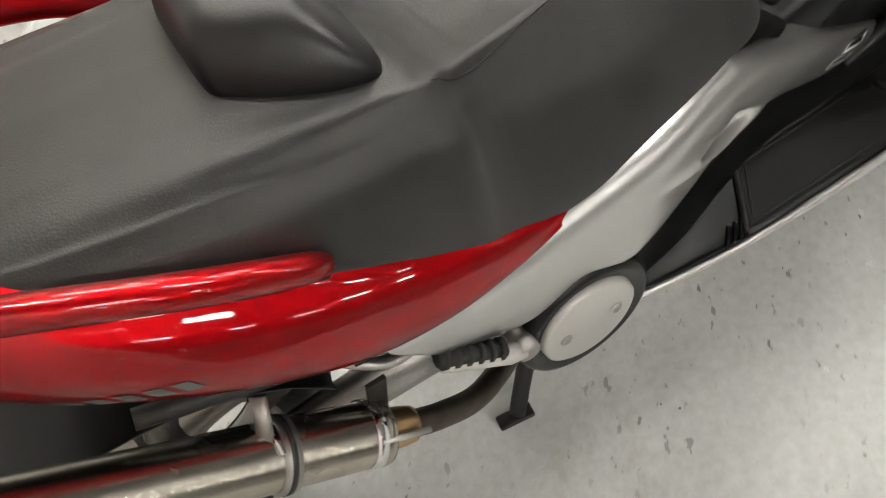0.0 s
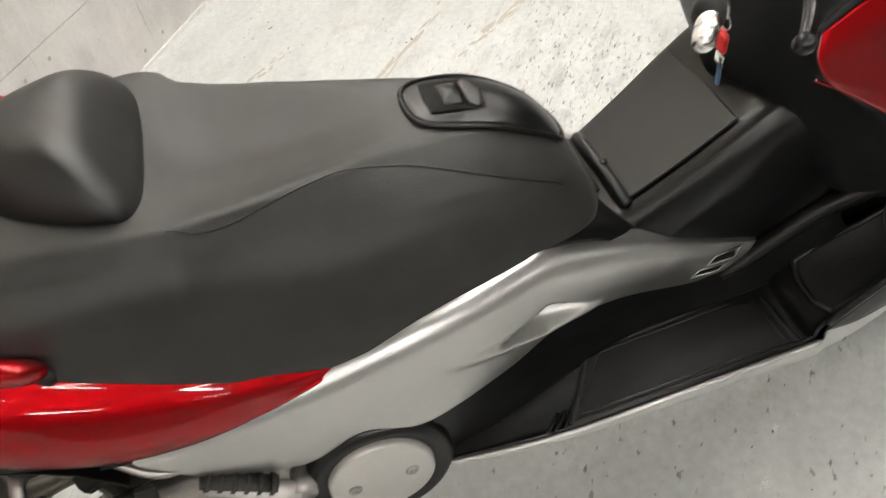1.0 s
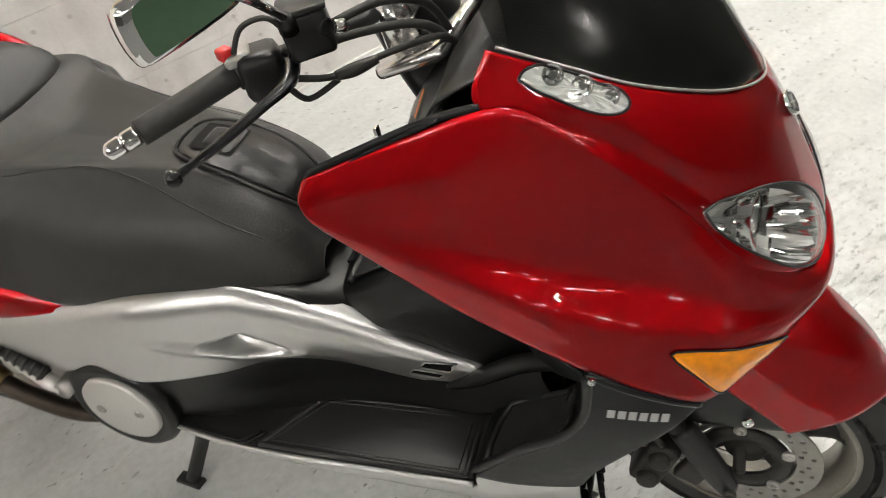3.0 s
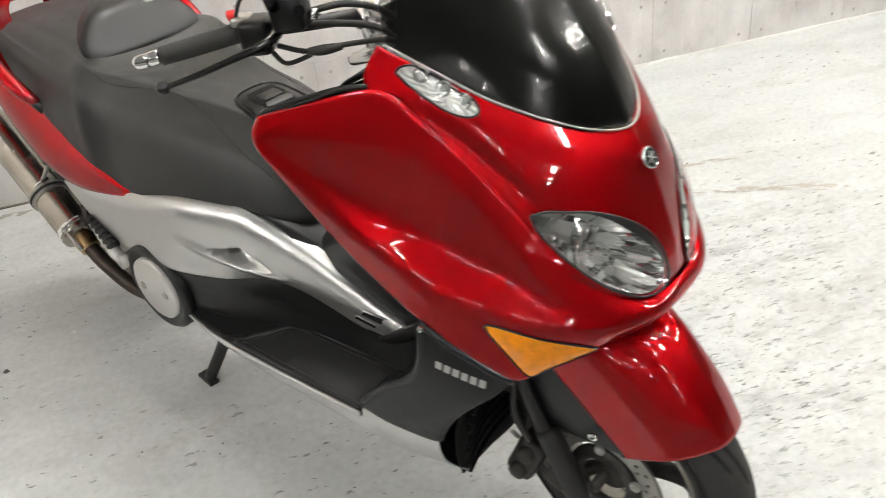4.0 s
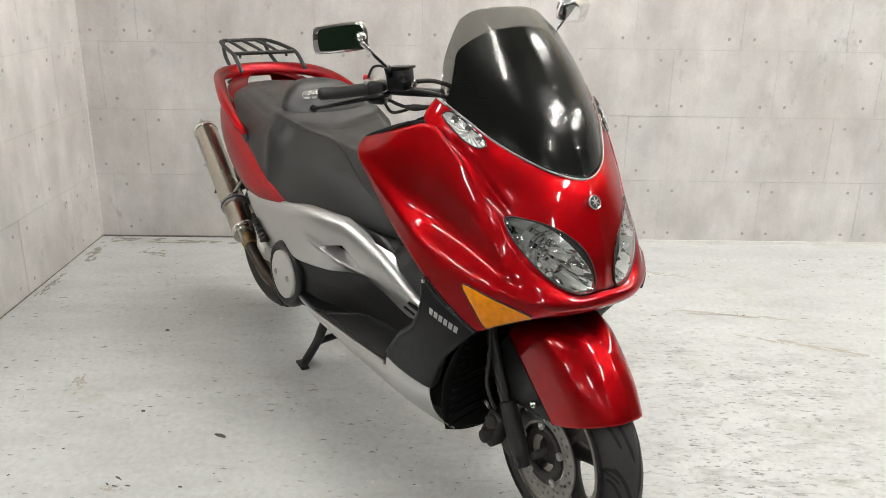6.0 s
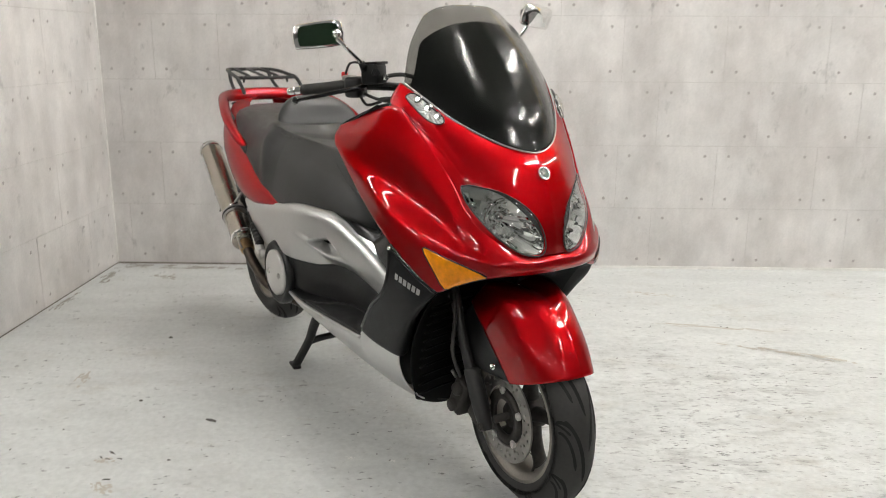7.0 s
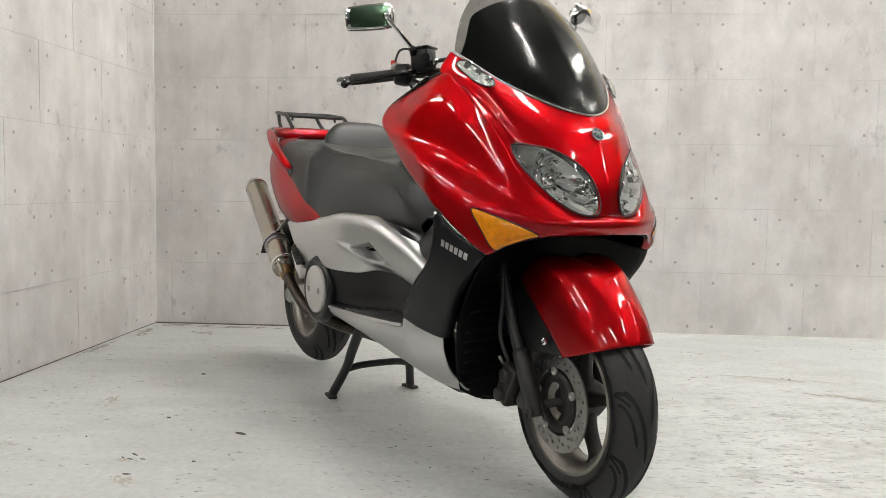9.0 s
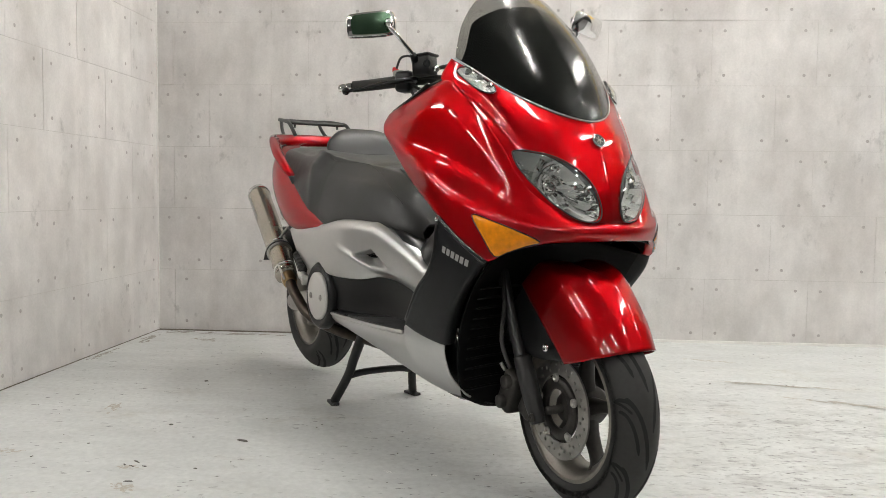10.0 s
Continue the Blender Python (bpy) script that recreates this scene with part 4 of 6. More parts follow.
def headlight(s):
    line = [(-0.196, 0.908), (-0.165, 0.908), (-0.125, 0.897), (-0.085, 0.872), (-0.052, 0.838), (-0.034, 0.795), (-0.031, 0.758), (-0.046, 0.738), (-0.085, 0.742), (-0.122, 0.763), (-0.158, 0.798), (-0.188, 0.852)]
    big = [(y * s * -1, z) for y, z in line]
    c = Vector((0, sum(y for y, z in big) / 12, sum(z for y, z in big) / 12))
    lens_bm = skin(NOSE, [(0.95, y, z) for y, z in big], (-1, 0, 0), 0.003, 5, 8, 0.010, 0.6, 0.25)
    rim_line = [Vector(v.co) for v in list(lens_bm.verts)[-60:]]
    cut(NOSE, outline_prism([(c.y + (y - c.y) * 0.975, c.z + (z - c.z) * 0.975) for y, z in big], 0.66, 0.97))
    lens = P("headlight", lens_bm, CLEAR, "clear headlight lens with chrome reflector behind it", thick=0.003)
    lens.visible_shadow = False
    bm = tube(rim_line[::3] + [rim_line[0]], 0.0019, 6, 3)
    part("headlight_gasket", bm, SILVERGASKET, lens, "black rubber gasket")
    # dark painted border inside the lens, broad along the edge next to the nose
    bm = bmesh.new()
    k = len(rim_line)
    inner = []
    for p in rim_line:
        near = max(0.0, 1 - (abs(p.y) - 0.030) / 0.11) * max(0.0, min(1.0, (p.z - 0.765) / 0.05))
        q = p + (Vector((p.x, c.y, c.z)) - p).normalized() * (0.004 + 0.016 * near)
        inner.append(Vector((q.x - 0.006, q.y, q.z)))
    ra, rb = [bm.verts.new(p - Vector((0.004, 0, 0))) for p in rim_line], [bm.verts.new(p) for p in inner]
    for j in range(k):
        bm.faces.new((ra[j], ra[(j + 1) % k], rb[(j + 1) % k], rb[j]))
    bmesh.ops.recalc_face_normals(bm, faces=bm.faces[:])
    part("lens_border", bm, SILVERGASKET, lens, "dark lens border")
    # bowl: dark side walls and a chrome reflector with facets round the bulb
    back = []
    for f, x in ((1.0, -0.002), (0.97, -0.020), (0.90, -0.042), (0.70, -0.066), (0.50, -0.076), (0.30, -0.082), (0.12, -0.084)):
        wave = 0.010 if 0.25 < f < 0.99 else 0.0
        back.append([Vector((p.x + x - (1 - f) * 0.02 + wave * (1 if (n // 3) % 2 else -1) * (0.6 + 0.4 * math.sin(n * 0.9 + f * 9)) + 0.5 * wave * math.sin(n * 1.3 + f * 31), c.y + (p.y - c.y) * f, c.z + (p.z - c.z) * f)) for n, p in enumerate(rim_line)])
    bm = bmesh.new()
    vs = [[bm.verts.new(p) for p in r] for r in back]
    k = len(rim_line)
    for a, b in zip(vs, vs[1:]):
        for j in range(k):
            bm.faces.new((a[j], a[(j + 1) % k], b[(j + 1) % k], b[j]))
    bm.faces.new(vs[-1])
    bmesh.ops.recalc_face_normals(bm, faces=bm.faces[:])
    mixed_glints(part("headlight_bowl", bm, BOWL, lens, "chrome headlight bowl", smooth=False), 3)
    bx = 0.80
    by, bz = s * 0.105, 0.822
    facets = bmesh.new()
    for i in range(5):
        r0, r1 = 0.014 + i * 0.0085, 0.014 + (i + 1) * 0.0085
        for j in range(18):
            a0, a1 = 2 * math.pi * j / 18, 2 * math.pi * (j + 0.94) / 18
            t = 0.0045 * math.sin(j * 2.3 + i * 1.7)
            q = [(r0, a0), (r1, a0), (r1, a1), (r0, a1)]
            facets.faces.new([facets.verts.new((bx - 0.035 + r * r * 16 + t * (1 if m in (1, 2) else -1), by + r * math.cos(a), bz + r * math.sin(a))) for m, (r, a) in enumerate(q)])
    mixed_glints(part("reflector_facet", facets, BOWL, lens, "faceted chrome reflector", smooth=False), 2)
    # short flared hood round the main bulb
    part("reflector_hood", turned([(0.0, 0.050), (0.016, 0.055), (0.024, 0.0575), (0.025, 0.0555), (0.016, 0.052), (0.0, 0.047)], (bx - 0.022, by, bz), (1, 0, 0), 28), CHROME, lens, "chrome reflector hood")
    part("bulb_cap", turned([(0, 0.019), (0.012, 0.019), (0.022, 0.014), (0.026, 0.006), (0.026, 0)], (bx - 0.03, by, bz), (1, 0, 0), 16), CHROME, lens, "metal bulb cap")
    # small dark position bulb housing towards the outside
    part("pilot_bulb", turned([(0, 0.013), (0.015, 0.013), (0.02, 0.006), (0.02, 0)], (0.75, s * 0.165, 0.852), (0.8, s * 0.4, 0.2), 14), CHROME, lens)


headlight(-1)
headlight(1)


def front_lamps(s):
    # upper position lamp, set in the cowl
    pts = [(0.55, 1.127), (0.575, 1.140), (0.61, 1.125), (0.645, 1.097), (0.672, 1.063), (0.665, 1.046), (0.635, 1.053), (0.595, 1.083)]
    pts = [(0.612 + (x - 0.612) * 0.86, 1.094 + (z - 1.094) * 0.86) for x, z in pts]
    pts = [(x, s * (0.252 - (x - 0.55) * 0.5), z) for x, z in pts]
    lens = P("position_lamp", skin(NOSE, pts, (-0.35, -s, -0.45), 0.006, 4, 5, 0.012), CLEAR, "clear oval position lamp", thick=0.002)
    lens.visible_shadow = False
    back = skin(NOSE, pts, (-0.35, -s, -0.45), 0.003, 4, 5)
    for n, v in enumerate(back.verts):
        v.co += Vector((0.4, s * 0.8, 0.4)) * 0.0022 * math.sin(n * 2.7)
    part("lamp_back", back, BOWL, lens, "chrome lamp back", smooth=False)
    for x, y, z in ((0.590, 0.226, 1.116), (0.618, 0.214, 1.095), (0.643, 0.202, 1.074)):
        part("lamp_bulb", turned([(-0.002, 0.0125), (0.005, 0.0125), (0.006, 0.011), (0.002, 0.006), (0.006, 0.005), (0.006, 0)], (x, s * y, z), (0.4, s * 0.8, 0.4), 16), CHROME, lens, "round lamp cup", smooth=False)
    part("lamp_rim", tube([Vector(v) for v in [w.co for w in lens.data.vertices][-32:][::2]] + [lens.data.vertices[-32].co], 0.0018, 6, 3), PLASTIC, lens)
    # amber turn signal at the corner of the chin
    tri = [(0.705, 0.752), (0.74, 0.746), (0.80, 0.722), (0.842, 0.692), (0.82, 0.680), (0.785, 0.662), (0.765, 0.654), (0.735, 0.70)]
    o = P("turn_signal", skin(SHIELD, [(x, s * (0.278 if x < 0.705 else 0.278 - (x - 0.705) * 0.44 - max(0, x - 0.77) * 0.6), z) for x, z in tri], (-0.5, -s, 0.1), 0.002, 3, 6, 0.004), AMBER, "amber turn signal lens", thick=0.002)
    edge = [w.co.copy() for w in o.data.vertices][-24:]
    part("signal_rim", tube(edge + [edge[0]], 0.0016, 6, 1), PLASTIC, o, "dark lens edge")


front_lamps(-1)
front_lamps(1)
P("nose_badge", turned([(0, 0.018), (0.004, 0.018), (0.006, 0.016), (0.004, 0.0145), (0.004, 0)], (0.833, 0, 0.937), (0.8, 0, 0.45), 32), CHROME, "round chrome nose badge")
P("nose_badge", turned([(0.0040, 0.0146), (0.0050, 0.0142), (0.0050, 0)], (0.833, 0, 0.937), (0.8, 0, 0.45), 32), PLASTIC, "dark badge centre", smooth=False)
for turn_ in (0, 60, 120):
    P("badge_bar", box((0.0012, 0.0022, 0.023), Matrix.Translation((0.8374, 0, 0.9395)) @ Matrix.Rotation(radians(-29.4), 4, "Y") @ pose(0, 0, 0, turn_, 0, 0)), ALLOY, "thin bright bar")


# side panels, tunnel and footboards
def side_panel():
    A = [(-0.66, -0.262, 0.668), (-0.52, -0.262, 0.68), (-0.36, -0.25, 0.694), (-0.21, -0.24, 0.713), (-0.07, -0.197, 0.711), (-0.015, -0.180, 0.703), (0.125, -0.158, 0.635), (0.26, -0.145, 0.562), (0.372, -0.136, 0.506)]
    B = [(-0.655, -0.272, 0.656), (-0.52, -0.276, 0.655), (-0.36, -0.268, 0.665), (-0.21, -0.260, 0.682), (-0.07, -0.222, 0.678), (-0.01, -0.205, 0.668), (0.125, -0.176, 0.608), (0.255, -0.158, 0.543), (0.362, -0.144, 0.497)]
    C = [(-0.63, -0.272, 0.625), (-0.50, -0.276, 0.62), (-0.36, -0.272, 0.622), (-0.22, -0.262, 0.632), (-0.09, -0.228, 0.625), (-0.01, -0.206, 0.612), (0.12, -0.178, 0.57), (0.25, -0.158, 0.522), (0.352, -0.145, 0.488)]
    D = [(-0.60, -0.268, 0.585), (-0.48, -0.274, 0.572), (-0.36, -0.272, 0.58), (-0.24, -0.264, 0.575), (-0.10, -0.226, 0.562), (-0.01, -0.200, 0.557), (0.11, -0.172, 0.535), (0.245, -0.152, 0.495), (0.342, -0.143, 0.473)]
    E = [(-0.58, -0.26, 0.555), (-0.455, -0.268, 0.522), (-0.36, -0.270, 0.553), (-0.265, -0.268, 0.518), (-0.12, -0.222, 0.512), (-0.012, -0.186, 0.527), (0.10, -0.164, 0.515), (0.24, -0.148, 0.470), (0.325, -0.141, 0.458)]
    # the upper edge turns in to a shoulder that faces up
    turn = [0.012, 0.02, 0.026, 0.03, 0.032, 0.03, 0.026, 0.02, 0.008]
    A = [(x, y + t, z + 0.002) for (x, y, z), t in zip(A, turn)]
    A2 = [(p[0] * 0.5 + q[0] * 0.5, (p[1] + q[1]) / 2 - t * 0.28, (p[2] + q[2]) / 2 + t * 0.30) for p, q, t in zip(A, B, turn)]
    bm = grid_mesh([A, A2, B, C, D, E], 16, 14)
    # scoop: deep under its rear upper edge, running out to a point ahead, with a swollen lower lip
    p0, p1, p2, p3 = Vector((-0.130, 0.594)), Vector((-0.036, 0.617)), Vector((0.056, 0.554)), Vector((-0.045, 0.563))
    poly = [p0, p1, p2, p3]

    def inside(q):
        return min((b - a).cross(q - a) * -1 / (b - a).length for a, b in zip(poly, poly[1:] + poly[:1]))

    def near(q, line):
        best = 9.0
        for a, b in zip(line, line[1:]):
            t = max(0.0, min(1.0, (q - a).dot(b - a) / (b - a).length_squared))
            best = min(best, (a + (b - a) * t - q).length)
        return best
    lip = [Vector((-0.215, 0.618)), p0.lerp(p3, 0.45) + Vector((0, -0.004)), p3 + Vector((0.0, -0.006)), p2 + Vector((0.004, -0.006))]
    for v in bm.verts:
        q = Vector((v.co.x, v.co.z))
        e = inside(q)
        edge = (p1 - p0).normalized()
        away = abs(edge.cross(q - p0))
        if e > 0:
            v.co.y += min(1.0, e / 0.005) * 0.055 * max(0.0, 1 - away / 0.07)
        d = near(q, lip)
        fade = min(1.0, max(0.0, (q.x + 0.225) / 0.07), max(0.0, (0.075 - q.x) / 0.04))
        v.co.y -= 0.0075 * fade * math.exp(-(d / 0.011) ** 2)
    o = P("side_panel", bm, SILVER, "silver painted side panel with a scoop and two slots", thick=0.004)
    w = (0, 1, 0)
    # shade in the scoop's deep end and in the slots, laid on as black patches
    part("scoop", skin(o, [(-0.108, -0.3, 0.5945), (-0.07, -0.3, 0.604), (-0.038, -0.3, 0.6115), (-0.022, -0.3, 0.601), (-0.05, -0.3, 0.590), (-0.085, -0.3, 0.588)], w, 0.0015, 3, 3), MATTBLACK, o, "black patch for the shade deep in the scoop")
    for x, z in ((0.297, 0.517), (0.270, 0.494)):
        d = [(x - 0.034, -0.3, z - 0.002), (x - 0.020, -0.3, z + 0.013), (x + 0.034, -0.3, z + 0.003), (x + 0.019, -0.3, z - 0.013)]
        part("slot", skin(o, d, w, 0.0014, 1, 3), MATTBLACK, o, "vent slot with its shade as a black patch")
        hold = skin(o, [(px, py, pz - 0.001) for px, py, pz in d], w, 0.003, 1, 1)
        lip = [q.co.copy() for q in hold.verts][1:]
        hold.free()
        part("slot_lip", tube(lip + [lip[0]], 0.0017, 6, 1), SILVER, o)
    return o


SIDE = side_panel()
mirrored(SIDE)


def tunnel():
    R = []
    for x, z, w in ((0.05, 0.655, 0.085), (0.10, 0.64, 0.094), (0.15, 0.652, 0.102), (0.235, 0.70, 0.110), (0.33, 0.762, 0.116), (0.40, 0.80, 0.118), (0.50, 0.82, 0.12)):
        t = min(1.0, max(0.0, (x - 0.0) / 0.37))
        sy, sz = -0.165 + 0.03 * t, 0.69 - 0.18 * t
        R.append([(x, 0, z), (x, -w * 0.9, z), (x, -w - 0.022, z - 0.018), (x + 0.005, -max(w + 0.035, 0.12), z - 0.07), (x + 0.01, sy + 0.006, min(sz, z - 0.10)), (x + 0.015, -0.15, 0.42)])
    P("tunnel", grid_mesh(R, 5, 5, mirror=True), PLASTIC, "black plastic centre tunnel", thick=0.004)
    lid = [[(0.15, -0.094, 0.662), (0.15, 0, 0.666), (0.15, 0.094, 0.662)], [(0.235, -0.102, 0.710), (0.235, 0, 0.714), (0.235, 0.102, 0.710)], [(0.322, -0.110, 0.766), (0.322, 0, 0.770), (0.322, 0.110, 0.766)]]
    o = P("fuel_lid", grid_mesh(lid, 6, 6), LIDPLASTIC, "charcoal plastic lid on the tunnel", thick=0.006, bevel=0.002)
    part("hinge_roll", tube([(0.147, -0.096, 0.650), (0.146, -0.090, 0.653), (0.146, 0.0, 0.656), (0.146, 0.090, 0.653), (0.147, 0.096, 0.650)], [0.004, 0.013, 0.0135, 0.013, 0.004], 12, 3), PLASTIC, o, "rounded lid end")
    part("lid_catch", turned([(0, 0.007), (0.006, 0.006), (0.006, 0)], (0.150, -0.004, 0.668), (-0.3, 0, 1), 12), PLASTIC, o)
    # slot between seat and lid: a black box stands in for its shade
    P("lid_slot", box((0.014, 0.075, 0.006), pose(0.119, -0.005, 0.6475, 0, -8, 0), 0.002), MATTBLACK, "thin black box for the shade in the slot by the lid")
    N = [
        [(-0.10, -0.196, 0.704), (-0.10, -0.165, 0.706), (-0.10, -0.10, 0.700), (-0.10, 0, 0.69)],
        [(-0.02, -0.180, 0.702), (-0.02, -0.150, 0.703), (-0.02, -0.09, 0.690), (-0.02, 0, 0.675)],
        [(0.05, -0.166, 0.678), (0.05, -0.142, 0.684), (0.05, -0.09, 0.672), (0.05, 0, 0.655)],
        [(0.11, -0.156, 0.634), (0.11, -0.136, 0.652), (0.11, -0.100, 0.652), (0.11, 0, 0.638)],
        [(0.19, -0.140, 0.560), (0.19, -0.126, 0.580), (0.19, -0.110, 0.600), (0.19, 0, 0.600)],
    ]
    P("seat_base", grid_mesh(N, 5, 5, mirror=True), PLASTIC, "glossy black body below the seat's nose", thick=0.004)
    # wall between silver panel and footboard
    W = [
        [(-0.255, -0.262, 0.525), (-0.12, -0.220, 0.515), (-0.01, -0.184, 0.530), (0.10, -0.162, 0.517), (0.24, -0.146, 0.475), (0.36, -0.143, 0.485), (0.50, -0.172, 0.60)],
        [(-0.255, -0.255, 0.46), (-0.12, -0.215, 0.45), (0.0, -0.175, 0.455), (0.10, -0.158, 0.455), (0.24, -0.15, 0.445), (0.38, -0.152, 0.46), (0.49, -0.18, 0.55)],
        [(-0.25, -0.25, 0.40), (-0.12, -0.225, 0.395), (0.0, -0.19, 0.40), (0.10, -0.165, 0.403), (0.24, -0.16, 0.405), (0.38, -0.165, 0.415), (0.51, -0.19, 0.51)],
    ]
    mirrored(P("tunnel_side", grid_mesh(W, 5, 5), PLASTIC, "black plastic tunnel side", thick=0.004))


tunnel()


def footboard():
    F = [
        [(-0.26, -0.22, 0.395), (-0.08, -0.20, 0.395), (0.05, -0.165, 0.398), (0.20, -0.15, 0.40), (0.365, -0.15, 0.405), (0.40, -0.155, 0.43), (0.50, -0.18, 0.50), (0.575, -0.21, 0.60), (0.60, -0.24, 0.71)],
        [(-0.26, -0.24, 0.388), (-0.08, -0.24, 0.388), (0.05, -0.22, 0.388), (0.20, -0.215, 0.39), (0.365, -0.215, 0.395), (0.40, -0.22, 0.43), (0.505, -0.235, 0.495), (0.58, -0.25, 0.595), (0.605, -0.27, 0.71)],
        [(-0.26, -0.255, 0.384), (-0.08, -0.275, 0.386), (0.05, -0.278, 0.388), (0.20, -0.28, 0.39), (0.365, -0.282, 0.396), (0.398, -0.283, 0.434), (0.50, -0.295, 0.51), (0.585, -0.30, 0.61), (0.608, -0.31, 0.72)],
        [(-0.26, -0.262, 0.384), (-0.08, -0.289, 0.393), (0.05, -0.294, 0.398), (0.20, -0.297, 0.402), (0.37, -0.30, 0.412), (0.396, -0.302, 0.447), (0.495, -0.316, 0.535), (0.587, -0.322, 0.63), (0.608, -0.326, 0.735)],
    ]
    o = P("footboard", grid_mesh(F, 5, 6), PLASTIC, "black plastic footboard with rubber mat", thick=0.006)
    ring = [(-0.033, -0.281), (-0.015, -0.2815), (0.16, -0.282), (0.345, -0.283), (0.358, -0.283), (0.359, -0.27), (0.356, -0.175), (0.354, -0.162), (0.342, -0.161), (0.20, -0.163), (0.062, -0.166), (0.046, -0.169), (0.036, -0.182), (-0.020, -0.262)]
    mcx, mcy = 0.18, -0.224
    part("foot_mat", plate(ring, -0.006, (0, 0, 0.4025), (1, 0, 0), (0, 1, 0), 3), MATRUBBER, o, "black rubber foot mat", smooth=False, bevel=0.002)
    for sx, sy, z, r in ((1.035, 1.09, 0.399, 0.0075), (0.94, 0.88, 0.4026, 0.0016)):
        vs = spline([(mcx + (x - mcx) * sx, mcy + (y - mcy) * sy, z) for x, y in ring], 3, True)
        part("mat_rib", tube(vs + [vs[0]], r, 8, 1), MATRUBBER, o, "raised mat border")
    for k in range(3):
        part("step_rib", tube([(-0.056 - 0.015 * k, -0.286, 0.400), (-0.042 - 0.014 * k, -0.272, 0.398), (-0.030 - 0.013 * k, -0.256, 0.397)], 0.0035, 6, 3), PLASTIC, o, "moulded rib")
    toe = skin(o, [(0.415, -0.292, 0.9), (0.50, -0.303, 0.9), (0.578, -0.308, 0.9), (0.583, -0.245, 0.9), (0.52, -0.195, 0.9), (0.425, -0.168, 0.9)], (0, 0, -1), 0.004, 3, 2)
    vs = [v.co.copy() for v in list(toe.verts)[-18:]]
    toe.free()
    part("mat_rib", tube(vs + [vs[0]], 0.0055, 8, 1), MATRUBBER, o, "raised toe mat border")
    part("front_mat", skin(o, [(0.42, -0.285, 0.9), (0.50, -0.296, 0.9), (0.57, -0.30, 0.9), (0.575, -0.245, 0.9), (0.52, -0.20, 0.9), (0.43, -0.175, 0.9)], (0, 0, -1), 0.004, 3, 5), MATRUBBER, o, "black rubber toe mat")
    mirrored(o)
    # padded ridge between the tunnel and the toe rest
    inner_rim = [(0.30, -0.146, 0.455), (0.345, -0.147, 0.478), (0.385, -0.152, 0.508), (0.42, -0.158, 0.535), (0.461, -0.168, 0.566), (0.53, -0.198, 0.615), (0.60, -0.250, 0.68)]
    for s in (1, -1):
        P("foot_ridge", tube([(x, y * s, z) for x, y, z in inner_rim], [0.006, 0.014, 0.016, 0.017, 0.017, 0.016, 0.014], 12, 5), PLASTIC, "rounded black ridge beside the toe rest")
    # rolled rim round the front foot rest
    rim = [(0.398, -0.303, 0.452), (0.488, -0.318, 0.545), (0.56, -0.324, 0.60), (0.598, -0.327, 0.66), (0.61, -0.328, 0.735)]
    for s in (1, -1):
        P("foot_rim", tube([(x, y * s, z) for x, y, z in rim], 0.007, 8, 5), PLASTIC, "rolled black rim")
        P("edge_trim", tube([(-0.258, -0.262 * s, 0.382), (-0.16, -0.282 * s, 0.388), (-0.03, -0.298 * s, 0.396), (0.14, -0.302 * s, 0.401), (0.30, -0.306 * s, 0.409), (0.388, -0.309 * s, 0.416)], 0.0055, 8, 5), SILVER, "silver footboard edge trim")


footboard()


